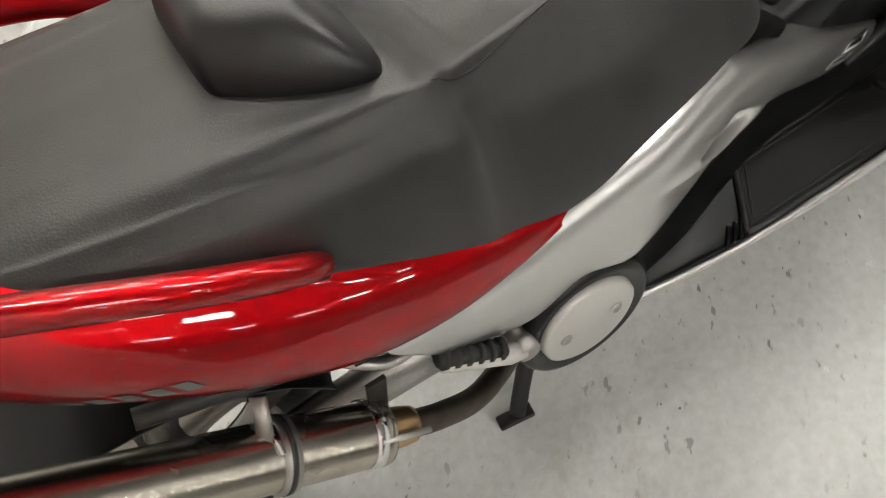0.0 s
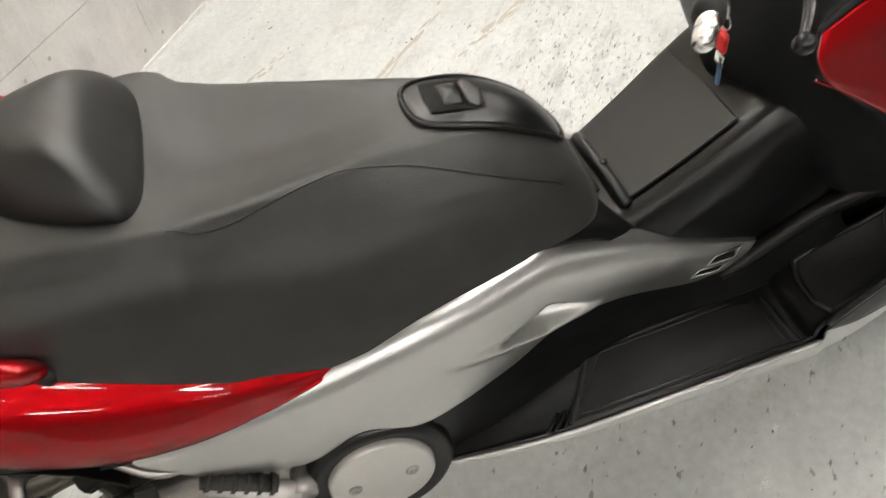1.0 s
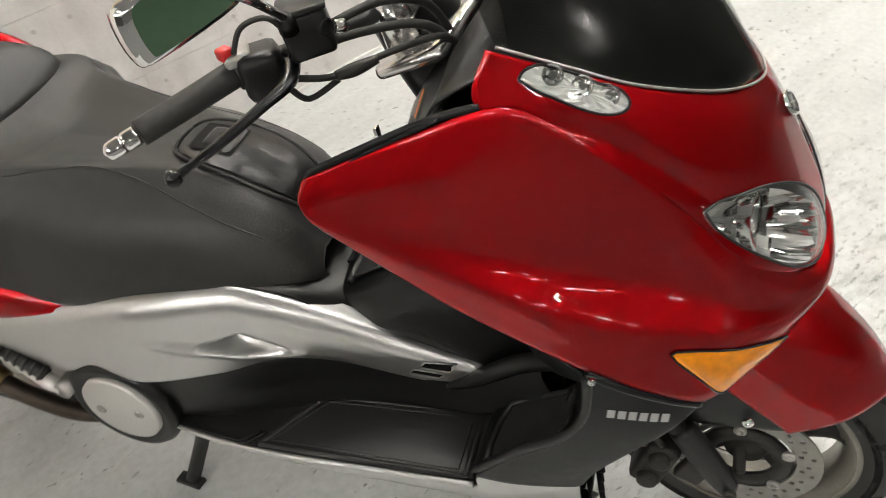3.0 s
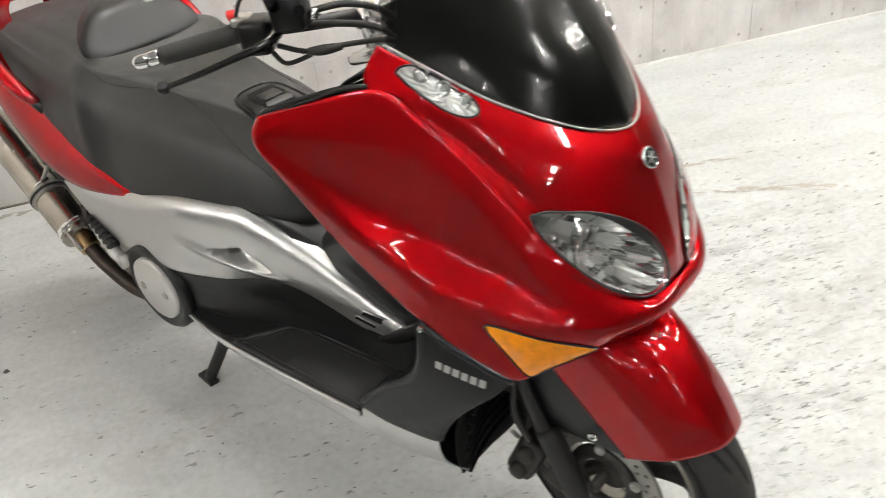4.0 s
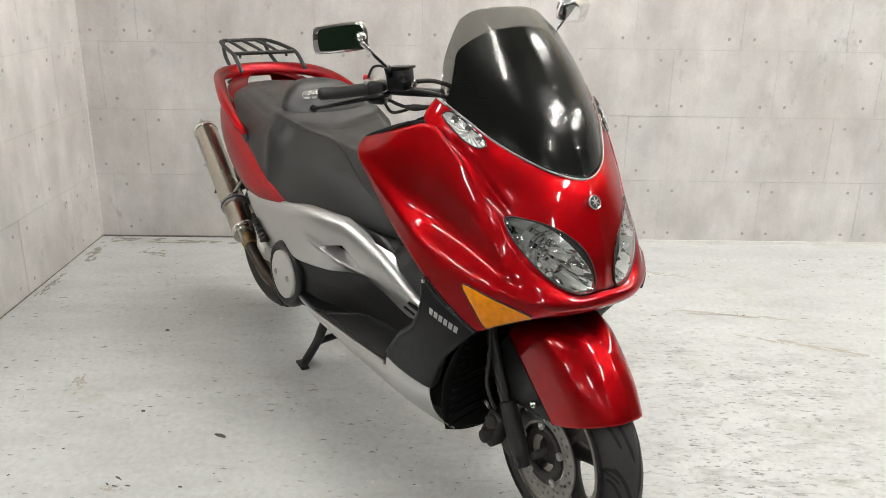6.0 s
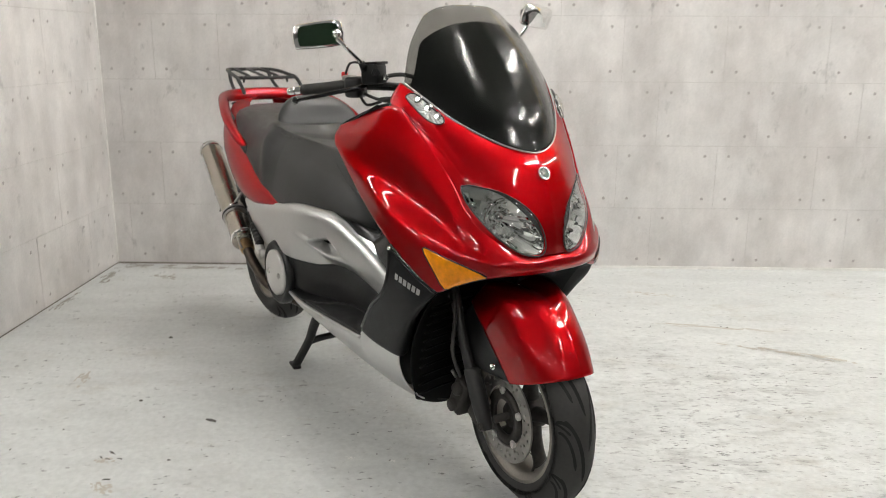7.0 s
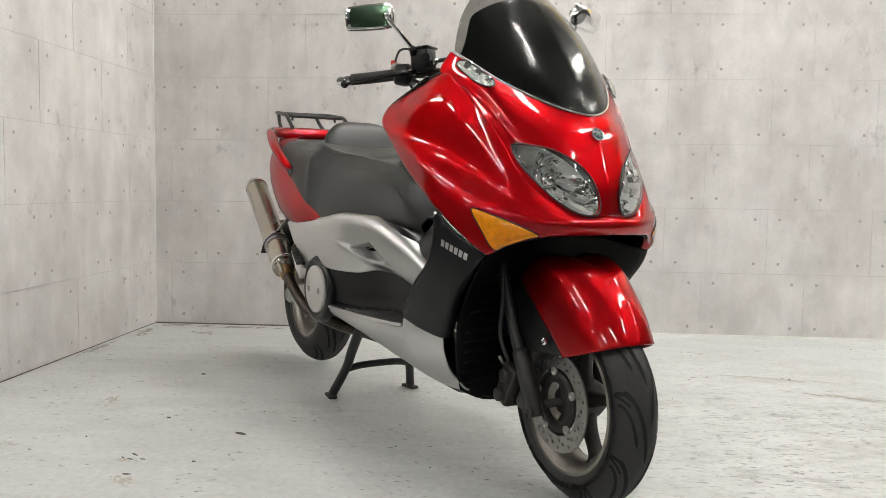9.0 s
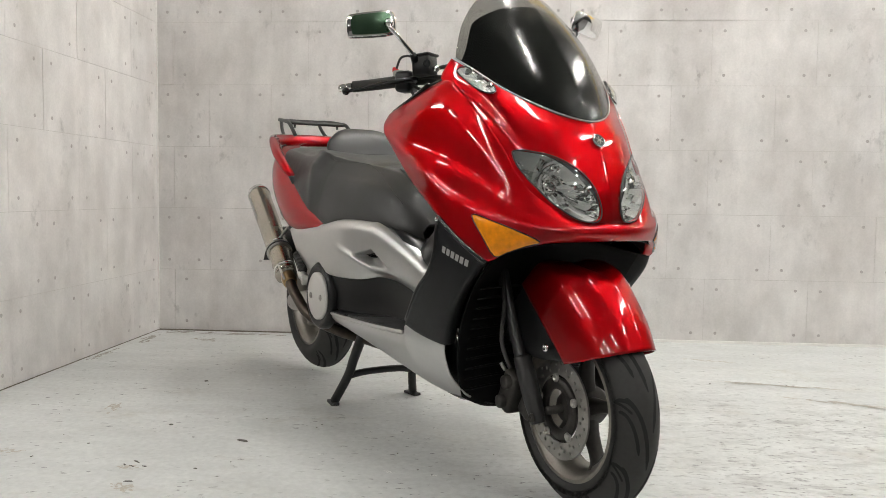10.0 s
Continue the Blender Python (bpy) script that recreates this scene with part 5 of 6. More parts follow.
def lower_cowl():
    L = [
        [(-0.258, -0.262, 0.378), (-0.08, -0.293, 0.388), (0.12, -0.304, 0.396), (0.30, -0.307, 0.404), (0.388, -0.309, 0.412), (0.40, -0.308, 0.437), (0.46, -0.298, 0.425), (0.555, -0.272, 0.405)],
        [(-0.258, -0.258, 0.366), (-0.08, -0.288, 0.370), (0.12, -0.300, 0.372), (0.30, -0.303, 0.374), (0.388, -0.305, 0.376), (0.41, -0.304, 0.39), (0.47, -0.292, 0.38), (0.552, -0.268, 0.37)],
        [(-0.25, -0.24, 0.348), (-0.08, -0.255, 0.340), (0.12, -0.262, 0.325), (0.30, -0.265, 0.315), (0.39, -0.265, 0.312), (0.43, -0.262, 0.312), (0.48, -0.255, 0.312), (0.545, -0.245, 0.315)],
        [(-0.25, -0.20, 0.33), (-0.08, -0.205, 0.315), (0.12, -0.205, 0.285), (0.30, -0.20, 0.258), (0.40, -0.20, 0.252), (0.46, -0.205, 0.255), (0.51, -0.21, 0.262), (0.555, -0.21, 0.270)],
        [(-0.25, -0.16, 0.32), (-0.08, -0.15, 0.298), (0.12, -0.14, 0.255), (0.30, -0.11, 0.205), (0.40, -0.125, 0.215), (0.46, -0.15, 0.228), (0.51, -0.175, 0.243), (0.56, -0.19, 0.255)],
    ]
    o = P("lower_cowl", grid_mesh(L, 5, 5), SILVER, "scuffed silver lower cowl", thick=0.004)
    mirrored(o)
    K = [
        [(0.396, -0.308, 0.44), (0.49, -0.322, 0.54), (0.565, -0.328, 0.60), (0.602, -0.331, 0.67), (0.614, -0.330, 0.748)],
        [(0.45, -0.302, 0.425), (0.53, -0.312, 0.50), (0.60, -0.318, 0.575), (0.64, -0.318, 0.64), (0.655, -0.312, 0.712)],
        [(0.515, -0.286, 0.41), (0.575, -0.295, 0.475), (0.645, -0.300, 0.55), (0.69, -0.298, 0.605), (0.70, -0.292, 0.67)],
        [(0.560, -0.270, 0.404), (0.592, -0.275, 0.462), (0.645, -0.279, 0.535), (0.715, -0.277, 0.605), (0.745, -0.268, 0.640)],
        [(0.545, -0.235, 0.404), (0.575, -0.24, 0.465), (0.62, -0.245, 0.54), (0.69, -0.245, 0.61), (0.725, -0.24, 0.645)],
    ]
    c = P("front_side_cover", grid_mesh(K, 6, 5), GREYPLASTIC, "charcoal plastic cover behind the front wheel", thick=0.004)
    for k in range(6):
        x, z = 0.630 + 0.0132 * k, 0.672 - 0.0058 * k
        bm = skin(c, [(x, -0.5, z), (x + 0.0096, -0.5, z - 0.0040), (x + 0.0066, -0.5, z - 0.0200), (x - 0.0030, -0.5, z - 0.0160)], (0, 1, 0), 0.001, 1, 2)
        part("name_bar", bm, DECAL, c, "silver name bar")
    mirrored(c)
    # glossy strip under the shield
    P("shield_strip", tube([(0.61, -0.326, 0.742), (0.66, -0.31, 0.70), (0.71, -0.288, 0.662), (0.742, -0.268, 0.638)], 0.007, 8, 4), SCREENBLACK, "glossy black strip below the shield")
    screw((0.617, -0.332, 0.738), (0, -1, 0.1), 0.005, CHROME)


lower_cowl()


def inner_panel():
    R = [
        [(0.47, -0.285, 1.098), (0.455, -0.20, 1.085), (0.43, -0.10, 1.085), (0.42, 0, 1.085)],
        [(0.38, -0.292, 1.062), (0.40, -0.215, 1.035), (0.375, -0.11, 1.03), (0.36, 0, 1.03)],
        [(0.292, -0.302, 1.022), (0.36, -0.225, 0.985), (0.335, -0.11, 0.96), (0.315, 0, 0.955)],
        [(0.295, -0.312, 0.965), (0.37, -0.235, 0.91), (0.34, -0.12, 0.87), (0.315, 0, 0.86)],
        [(0.40, -0.315, 0.87), (0.42, -0.24, 0.83), (0.37, -0.13, 0.80), (0.33, 0, 0.785)],
        [(0.54, -0.318, 0.78), (0.50, -0.24, 0.72), (0.43, -0.15, 0.70), (0.38, 0, 0.74)],
        [(0.60, -0.315, 0.73), (0.57, -0.24, 0.62), (0.48, -0.17, 0.60), (0.42, 0, 0.66)],
    ]
    o = P("inner_panel", grid_mesh(R, 5, 5, mirror=True), GREYPLASTIC, "charcoal inner leg shield panel", thick=0.004)
    # padded edge along the shield's top
    for s in (1, -1):
        P("shield_edge", tube([(0.30, -0.296 * s, 1.012), (0.292, -0.298 * s, 1.03), (0.38, -0.285 * s, 1.064), (0.46, -0.272 * s, 1.09), (0.515, -0.264 * s, 1.10)], 0.0055, 8, 5), GREYPLASTIC, "charcoal plastic edge")
    # small caution label: orange stripe and grey print
    into = (0.74, 0.19, -0.65)
    fall = Vector((0.002, -0.053, -0.012))

    def strip(name, a, b, length, mat, lift, lab=""):
        a, b = Vector(a), Vector(b)
        part(name, skin(o, [a, b, b + fall * length, a + fall * length], into, lift, 1, 2, 0.0, 0.2, 0.1), mat, o, lab)

    strip("label_plate", (0.340, -0.058, 0.992), (0.392, -0.127, 1.044), 1.06, PLASTIC, 0.001, "black caution label")
    strip("label_stripe", (0.381, -0.112, 1.0363), (0.388, -0.122, 1.0415), 1.0, ORANGE, 0.0022, "orange label stripe")
    for k in range(7):
        f = k / 7
        p = Vector((0.3765, -0.107, 1.0325)).lerp(Vector((0.346, -0.066, 0.999)), f)
        strip("label_line", p + fall * (0.05 + 0.08 * (k % 2)), p + Vector((0.0022, -0.003, 0.0022)) + fall * (0.05 + 0.08 * (k % 2)), 0.85 - 0.12 * (k % 3), LABELGREY, 0.002)


inner_panel()
# steering column cover
P("column_cover", tube([(0.40, 0, 0.98), (0.36, 0, 1.05), (0.325, 0, 1.11)], [0.075, 0.068, 0.055], 20, 4), PLASTIC, "black steering column cover")


# front end: forks, brake, wheel, fender, radiator
FRONT, REAR = Vector((0.80, 0, 0.266)), Vector((-1.02, 0, 0.325))
STEER = radians(-4.0)


def fender():
    R = [
        [(1.036, 0, 0.443), (1.028, -0.045, 0.440), (0.985, -0.09, 0.424), (0.945, -0.108, 0.408), (0.905, -0.117, 0.394)],
        [(1.002, 0, 0.506), (0.992, -0.05, 0.500), (0.955, -0.094, 0.482), (0.915, -0.112, 0.456), (0.875, -0.12, 0.428)],
        [(0.952, 0, 0.568), (0.942, -0.052, 0.562), (0.908, -0.096, 0.543), (0.873, -0.114, 0.512), (0.835, -0.121, 0.466)],
        [(0.895, -0.0, 0.606), (0.888, -0.054, 0.612), (0.857, -0.098, 0.593), (0.828, -0.115, 0.555), (0.795, -0.121, 0.505)],
        [(0.83, -0.0, 0.618), (0.825, -0.054, 0.634), (0.80, -0.096, 0.622), (0.78, -0.113, 0.585), (0.755, -0.119, 0.54)],
        [(0.76, 0, 0.622), (0.757, -0.05, 0.636), (0.742, -0.088, 0.628), (0.73, -0.105, 0.60), (0.715, -0.112, 0.57)],
    ]
    R = [[(x - 0.022 - 0.022 * (k / 4) ** 2, y * 0.97, z) for k, (x, y, z) in enumerate(r)] for r in R]
    o = P("front_fender", grid_mesh(R, 6, 6, mirror=True), RED, "glossy red front mudguard", thick=0.004)
    X = [
        [(0.903, -0.113, 0.396), (0.835, -0.117, 0.468), (0.79, -0.117, 0.51), (0.72, -0.108, 0.57)],
        [(0.86, -0.116, 0.395), (0.80, -0.118, 0.43), (0.74, -0.116, 0.47), (0.67, -0.108, 0.52)],
        [(0.80, -0.112, 0.388), (0.76, -0.114, 0.39), (0.70, -0.112, 0.40), (0.62, -0.105, 0.42)],
    ]
    X = [[(x - 0.035, y * 0.97, z) for x, y, z in r] for r in X]
    mirrored(P("fender_extension", grid_mesh(X, 4, 4), PLASTIC, "matt black fender extension", thick=0.004))
    back = []
    for a in range(0, 6):
        t = radians(115 + a * 10)
        r = 0.295
        back.append([(FRONT.x + r * math.cos(t), y, FRONT.z + r * math.sin(t)) for y in (-0.085, -0.07, 0, 0.07, 0.085)])
    P("fender_liner", grid_mesh(back, 3, 2), MATTBLACK, "black wheel liner", thick=0.003)


fender()


def tread_grooves(r, w, count):
    """Sweeping grooves of a road tyre, in mirrored and staggered pairs: ribbons flush with the tread, the shade of
    their depth put into the dark colour.
    """
    bm = bmesh.new()
    period = 2 * math.pi / count
    for k in range(count):
        for side in (-1, 1):
            for a0, lo, hi, lean, bow, wide in ((0.0, 0.03, 0.93, 0.66, 2.3, 0.0046), (0.20, 0.42, 0.90, 0.40, 1.9, 0.0040), (0.52, 0.30, 0.74, 0.30, 1.5, 0.0040), (0.74, 0.62, 0.96, 0.13, 1.2, 0.0030)):
                line, out = [], []
                for n in range(15):
                    f = n / 14
                    u = lo + (hi - lo) * f
                    th = (k + a0 + 0.5 * (side < 0)) * period + lean * (1 - (1 - f) ** bow)
                    q = r - 0.062 * u ** 2.3 + 0.0010
                    line.append(Vector((q * math.cos(th), side * u * 0.5 * w, q * math.sin(th))))
                    slope = 0.062 * 2.3 * u ** 1.3 / (0.5 * w)
                    out.append(Vector((math.cos(th), side * slope, math.sin(th))).normalized())
                last = None
                for n in range(15):
                    t = line[min(n + 1, 14)] - line[max(n - 1, 0)]
                    across = t.cross(out[n]).normalized() * wide * (0.35 if n in (0, 14) else 1.0)
                    pair = (bm.verts.new(line[n] - across), bm.verts.new(line[n] + across))
                    if last:
                        bm.faces.new((last[0], last[1], pair[1], pair[0]))
                    last = pair
    bmesh.ops.recalc_face_normals(bm, faces=bm.faces[:])
    return bm


def wheel(name, c, r, w, rim_r, label, turn=0.0, spokes=5, tread=9, segs=120):
    prof = [(-0.42, rim_r), (-0.50, rim_r + 0.022), (-0.515, rim_r + 0.035)]
    n = 20
    ys = []
    for i in range(n + 1):
        u = -1 + 2 * i / n
        ys.append((u * 0.5, r - 0.062 * abs(u) ** 2.3, u))
    bm = bmesh.new()
    rings = []
    for k in range(segs):
        th = 2 * math.pi * k / segs
        ring = [(y * w, q) for y, q in prof]
        for y, q, u in ys:
            ring.append((y * w, q))
        ring += [(-y * w, q) for y, q in prof[::-1]]
        rings.append([bm.verts.new((q * math.cos(th), y, q * math.sin(th))) for y, q in ring])
    for k in range(segs):
        a, b = rings[k], rings[(k + 1) % segs]
        for j in range(len(a) - 1):
            bm.faces.new((a[j], a[j + 1], b[j + 1], b[j]))
    m = Matrix.Translation(c) @ Matrix.Rotation(turn, 4, "Z")
    bm.transform(m)
    bmesh.ops.recalc_face_normals(bm, faces=bm.faces[:])
    tyre = P(name, bm, TYRE, label)
    o = (0, 0, 0)

    def sub(nm, b, mat, lab="", **k):
        b.transform(m)
        return part(nm, b, mat, tyre, lab, **k)

    sub("tread_groove", tread_grooves(r, w, tread), GROOVE, "black ribbons for the tread grooves")
    sub("rim", turned([(-w * 0.44, rim_r - 0.004), (-w * 0.44, rim_r + 0.006), (-w * 0.41, rim_r + 0.008), (-w * 0.40, rim_r - 0.006), (-w * 0.30, rim_r - 0.016), (-w * 0.22, rim_r - 0.028), (w * 0.22, rim_r - 0.028), (w * 0.30, rim_r - 0.016), (w * 0.40, rim_r - 0.006), (w * 0.41, rim_r + 0.008), (w * 0.44, rim_r + 0.006), (w * 0.44, rim_r - 0.004)], o, (0, 1, 0), 72), RIM, "bronze-grey cast rim")
    for k in range(spokes):
        a = 2 * math.pi * (k + 0.15) / spokes
        e = Vector((math.cos(a), 0, math.sin(a)))
        # front spokes take the dark metal: the shade on them is in their colour
        sub("spoke", tube([e * 0.03, e * 0.08, e * (rim_r - 0.045), e * (rim_r - 0.022)], [0.026, 0.017, 0.016, 0.026], 10, 4, 1.35, (0, 1, 0)), RIM if name == "rear_wheel" else DARKMETAL)
    sub("hub", turned([(-0.06, 0), (-0.06, 0.034), (-0.035, 0.05), (0.035, 0.05), (0.06, 0.034), (0.06, 0)], o, (0, 1, 0), 28), DARKMETAL)
    return tyre, sub


fsub = wheel("front_wheel", FRONT, 0.266, 0.125, 0.182, "front wheel with grooved black tyre", STEER)[1]
wheel("rear_wheel", REAR, 0.298, 0.16, 0.188, "rear wheel with wide black tyre", 0.0, 5, 10, 120)


DISCSTEEL = material("worn_disc_steel", (0.30, 0.29, 0.27), 0.42, 0.9, 0.15, 60)


def brake_disc(sub, r, y):
    ring = turned([(y - 0.0025, r - 0.042), (y - 0.0025, r), (y + 0.0025, r), (y + 0.0025, r - 0.042), (y - 0.0025, r - 0.042)], (0, 0, 0), (0, 1, 0), 96)
    disc = sub("brake_disc", ring, DISCSTEEL, "drilled steel brake disc", smooth=False)
    holes = []
    for k in range(30):
        for j in range(2 if k % 2 else 1):
            a = 2 * math.pi * (k + 0.35 * j) / 30
            q = r - (0.012 + 0.018 * j if k % 2 else 0.021)
            holes.append(turned([(y - 0.01, 0), (y - 0.01, 0.0046), (y + 0.01, 0.0046), (y + 0.01, 0)], (q * math.cos(a), 0, q * math.sin(a)), (0, 1, 0), 8))
    m = Matrix.Translation(FRONT) @ Matrix.Rotation(STEER, 4, "Z")
    tool = join(*holes)
    tool.transform(m)
    cut(disc, tool)
    car = turned([(y - 0.006, 0.05), (y - 0.006, r - 0.05), (y + 0.004, r - 0.05), (y + 0.004, 0.05), (y - 0.006, 0.05)], (0, 0, 0), (0, 1, 0), 48)
    sub("disc_carrier", car, DARKMETAL, "dark disc carrier")
    for k in range(5):
        a = 2 * math.pi * k / 5 + 0.4
        sub("disc_button", turned([(0, 0.011), (0.006, 0.011), (0.008, 0.008), (0.008, 0.005), (0.004, 0.004), (0.004, 0)], ((r - 0.05) * math.cos(a), y - 0.004, (r - 0.05) * math.sin(a)), (0, -1, 0), 14), ALLOY)


brake_disc(fsub, 0.128, -0.074)


def forks():
    for s in (-1, 1):
        P("fork_tube", tube([(0.715, s * 0.118, 0.33), (0.655, s * 0.118, 0.45), (0.575, s * 0.115, 0.64)], [0.018, 0.016, 0.016], 14, 3), STANDPAINT, "black telescopic fork leg")
        P("fork_lower", tube([(0.772, s * 0.12, 0.228), (0.752, s * 0.12, 0.27), (0.725, s * 0.12, 0.325), (0.695, s * 0.12, 0.385)], [0.018, 0.023, 0.025, 0.023], 14, 4), STANDPAINT, "black fork slider")
        screw((0.775, s * 0.142, 0.245), (0, s, 0), 0.012, DARKMETAL)
    P("front_axle", tube([(FRONT.x - 0.012, -0.105, 0.262), (FRONT.x - 0.012, 0.105, 0.262)], 0.011, 12, 1), DARKMETAL, "front axle")
    c = P("brake_caliper", box((0.06, 0.055, 0.115), pose(0.648, -0.112, 0.285, 0, 24, 0), 0.012), DARKMETAL, "grimy brake caliper")
    for k in (-1, 1):
        part("caliper_piston", turned([(0, 0.02), (0.014, 0.018), (0.016, 0.012), (0.016, 0)], (0.648 + 0.012 * k, -0.137, 0.285 + 0.028 * k), (0, -1, 0), 18), DARKMETAL, c)
    part("bleed_screw", tube([(0.635, -0.13, 0.338), (0.628, -0.14, 0.358)], 0.005, 8, 1), ALLOY, c)
    P("caliper_bracket", box((0.05, 0.02, 0.07), pose(0.715, -0.112, 0.262, 0, 30, 0), 0.006), DARKMETAL)
    P("brake_hose", tube([(0.665, -0.135, 0.35), (0.645, -0.15, 0.42), (0.64, -0.14, 0.52), (0.60, -0.12, 0.62)], 0.006, 8, 5), RUBBER, "rubber brake hose")
    screw((0.80, -0.123, 0.425), (0, -1, 0), 0.010, CHROME)


forks()


def radiator():
    R = [[(0.545, -0.21, 0.255), (0.52, -0.12, 0.215), (0.515, 0, 0.205)], [(0.56, -0.235, 0.34), (0.53, -0.12, 0.32), (0.525, 0, 0.32)], [(0.585, -0.245, 0.45), (0.545, -0.12, 0.45), (0.54, 0, 0.45)], [(0.66, -0.25, 0.57), (0.59, -0.12, 0.58), (0.58, 0, 0.58)], [(0.73, -0.24, 0.645), (0.66, -0.12, 0.68), (0.65, 0, 0.68)]]
    o = P("radiator_shroud", grid_mesh(R, 5, 5, mirror=True), MATTBLACK, "black radiator shroud behind the front wheel", thick=0.004)
    for k in range(11):
        z = 0.28 + 0.028 * k
        x = 0.552 + 0.0013 * k * k * 0.55
        part("grille_slat", tube([(x + 0.020, -0.215, z), (x - 0.006, -0.12, z), (x - 0.012, 0, z), (x - 0.006, 0.12, z), (x + 0.020, 0.215, z)], 0.005, 6, 3, 0.6), MATTBLACK, o, "black grille slat")
    P("belly_pan", grid_mesh([[(0.53, -0.19, 0.25), (0.52, 0, 0.205), (0.53, 0.19, 0.25)], [(0.40, -0.14, 0.22), (0.40, 0, 0.19), (0.40, 0.14, 0.22)], [(0.12, -0.15, 0.25), (0.12, 0, 0.22), (0.12, 0.15, 0.25)], [(-0.25, -0.17, 0.31), (-0.25, 0, 0.27), (-0.25, 0.17, 0.31)]], 5, 5), PLASTIC, "black belly pan", thick=0.004)
    # dark roof of the wheel well, under the chin
    P("wheel_well", grid_mesh([[(0.885, 0, 0.694), (0.872, -0.1, 0.692), (0.80, -0.22, 0.672), (0.742, -0.25, 0.65)], [(0.80, 0, 0.735), (0.79, -0.1, 0.73), (0.75, -0.19, 0.71), (0.70, -0.235, 0.68)], [(0.68, 0, 0.74), (0.68, -0.1, 0.735), (0.68, -0.18, 0.71), (0.67, -0.23, 0.68)]], 5, 4, mirror=True), MATTBLACK, "black wheel well liner", thick=0.003)


radiator()


# engine, swing arm, exhaust, stand
def rear_end():
    DC = Vector((-0.357, -0.243, 0.432))
    P("drive_cover", turned([(0, 0.121), (0.022, 0.120), (0.032, 0.112), (0.034, 0.104), (0.026, 0.090), (0.026, 0)], DC, (0, -1, 0), 56), PLASTIC, "black round drive cover ring")
    d = P("cover_disc", turned([(0.024, 0.086), (0.036, 0.085), (0.039, 0.080), (0.039, 0)], DC, (0, -1, 0), 56), ALLOY_SATIN, "satin silver round cover plate with two screws")
    for x in (-0.047, 0.047):
        screw((DC.x + x, DC.y - 0.037, DC.z - 0.002), (0, -1, 0), 0.011, ALLOY, d)
    P("engine_case", box((0.42, 0.34, 0.20), pose(-0.30, 0, 0.40), 0.04), DARKMETAL, "dark engine case")
    P("crank_case", box((0.38, 0.24, 0.10), pose(-0.22, 0, 0.31, 0, 3, 0), 0.03), DARKMETAL, "dark crank case")
    for s in (-1, 1):
        P("swing_arm", tube([(-0.40, s * 0.15, 0.40), (-0.70, s * 0.135, 0.37), (-1.04, s * 0.12, 0.325)], [0.045, 0.036, 0.032], 12, 4, 1.25), ALLOY, "cast alloy swing arm")
        P("peg_bracket", plate([(-0.60, 0.60), (-0.52, 0.60), (-0.45, 0.52), (-0.46, 0.47), (-0.53, 0.48)], 0.012, (0, s * 0.235, 0)), ALLOY, "alloy peg bracket", bevel=0.002, smooth=False)
        peg = P("footpeg", tube([(-0.478, s * 0.279, 0.480), (-0.50, s * 0.278, 0.490), (-0.598, s * 0.266, 0.550)], [0.015, 0.018, 0.013], 10, 1, 0.75), ALLOY_SATIN, "folded alloy passenger footpeg")
        part("peg_rubber", tube([(-0.505, s * 0.274, 0.508), (-0.600, s * 0.264, 0.567)], 0.015, 10, 1, 0.8), RUBBER, peg, "ribbed black rubber")
        for k in range(6):
            q = Vector((-0.512, s * 0.274, 0.512)).lerp(Vector((-0.592, s * 0.265, 0.562)), k / 5)
            part("rubber_rib", turned([(-0.003, 0.012), (-0.003, 0.0175), (0.003, 0.0175), (0.003, 0.012)], q, (-0.84, -0.09 * s, 0.53), 12), RUBBER, peg)
        part("peg_pivot", turned([(-0.022, 0), (-0.022, 0.019), (0.022, 0.019), (0.022, 0)], (-0.472, s * 0.268, 0.478), (0, 1, 0), 14), ALLOY, peg)
    P("rear_axle", tube([(REAR.x, -0.15, REAR.z), (REAR.x, 0.15, REAR.z)], 0.014, 12, 1), DARKMETAL)
    inner = []
    for a in range(0, 9):
        t = radians(30 + a * 15)
        r = 0.33
        inner.append([(REAR.x + r * math.cos(t), y, REAR.z + r * math.sin(t)) for y in (-0.175, -0.14, 0, 0.14, 0.175)])
    P("rear_mudguard", grid_mesh(inner, 3, 2), PLASTIC, "black inner rear mudguard", thick=0.003)
    P("air_box", box((0.34, 0.30, 0.12), pose(-0.72, 0, 0.58, 0, 12, 0), 0.03), PLASTIC, "black air box")
    P("battery_tray", box((0.30, 0.36, 0.14), pose(-0.45, 0, 0.62), 0.03), PLASTIC, "black under-seat tray")
    for y, z, r in ((-0.20, 0.60, 0.009), (-0.185, 0.585, 0.007)):
        P("hose", tube([(-0.72, y, z), (-0.66, y - 0.03, z - 0.03), (-0.60, y - 0.02, z - 0.05), (-0.52, y, z - 0.12)], r, 8, 5), ALLOY, "pale breather hose")
    P("shock_absorber", tube([(-0.55, -0.06, 0.52), (-0.85, -0.06, 0.40)], 0.03, 12, 1), DARKMETAL)
    P("frame_rail", tube([(-0.35, -0.20, 0.56), (-0.60, -0.225, 0.61), (-0.95, -0.20, 0.72)], 0.014, 8, 4), STANDPAINT, "black frame rail")
    P("frame_rail", tube([(-0.35, 0.20, 0.56), (-0.60, 0.225, 0.61), (-0.95, 0.20, 0.72)], 0.014, 8, 4), STANDPAINT, "black frame rail")


ALLOY_SATIN = material("satin_alloy", (0.60, 0.59, 0.57), 0.42, 0.55, 0.06, 160)
rear_end()


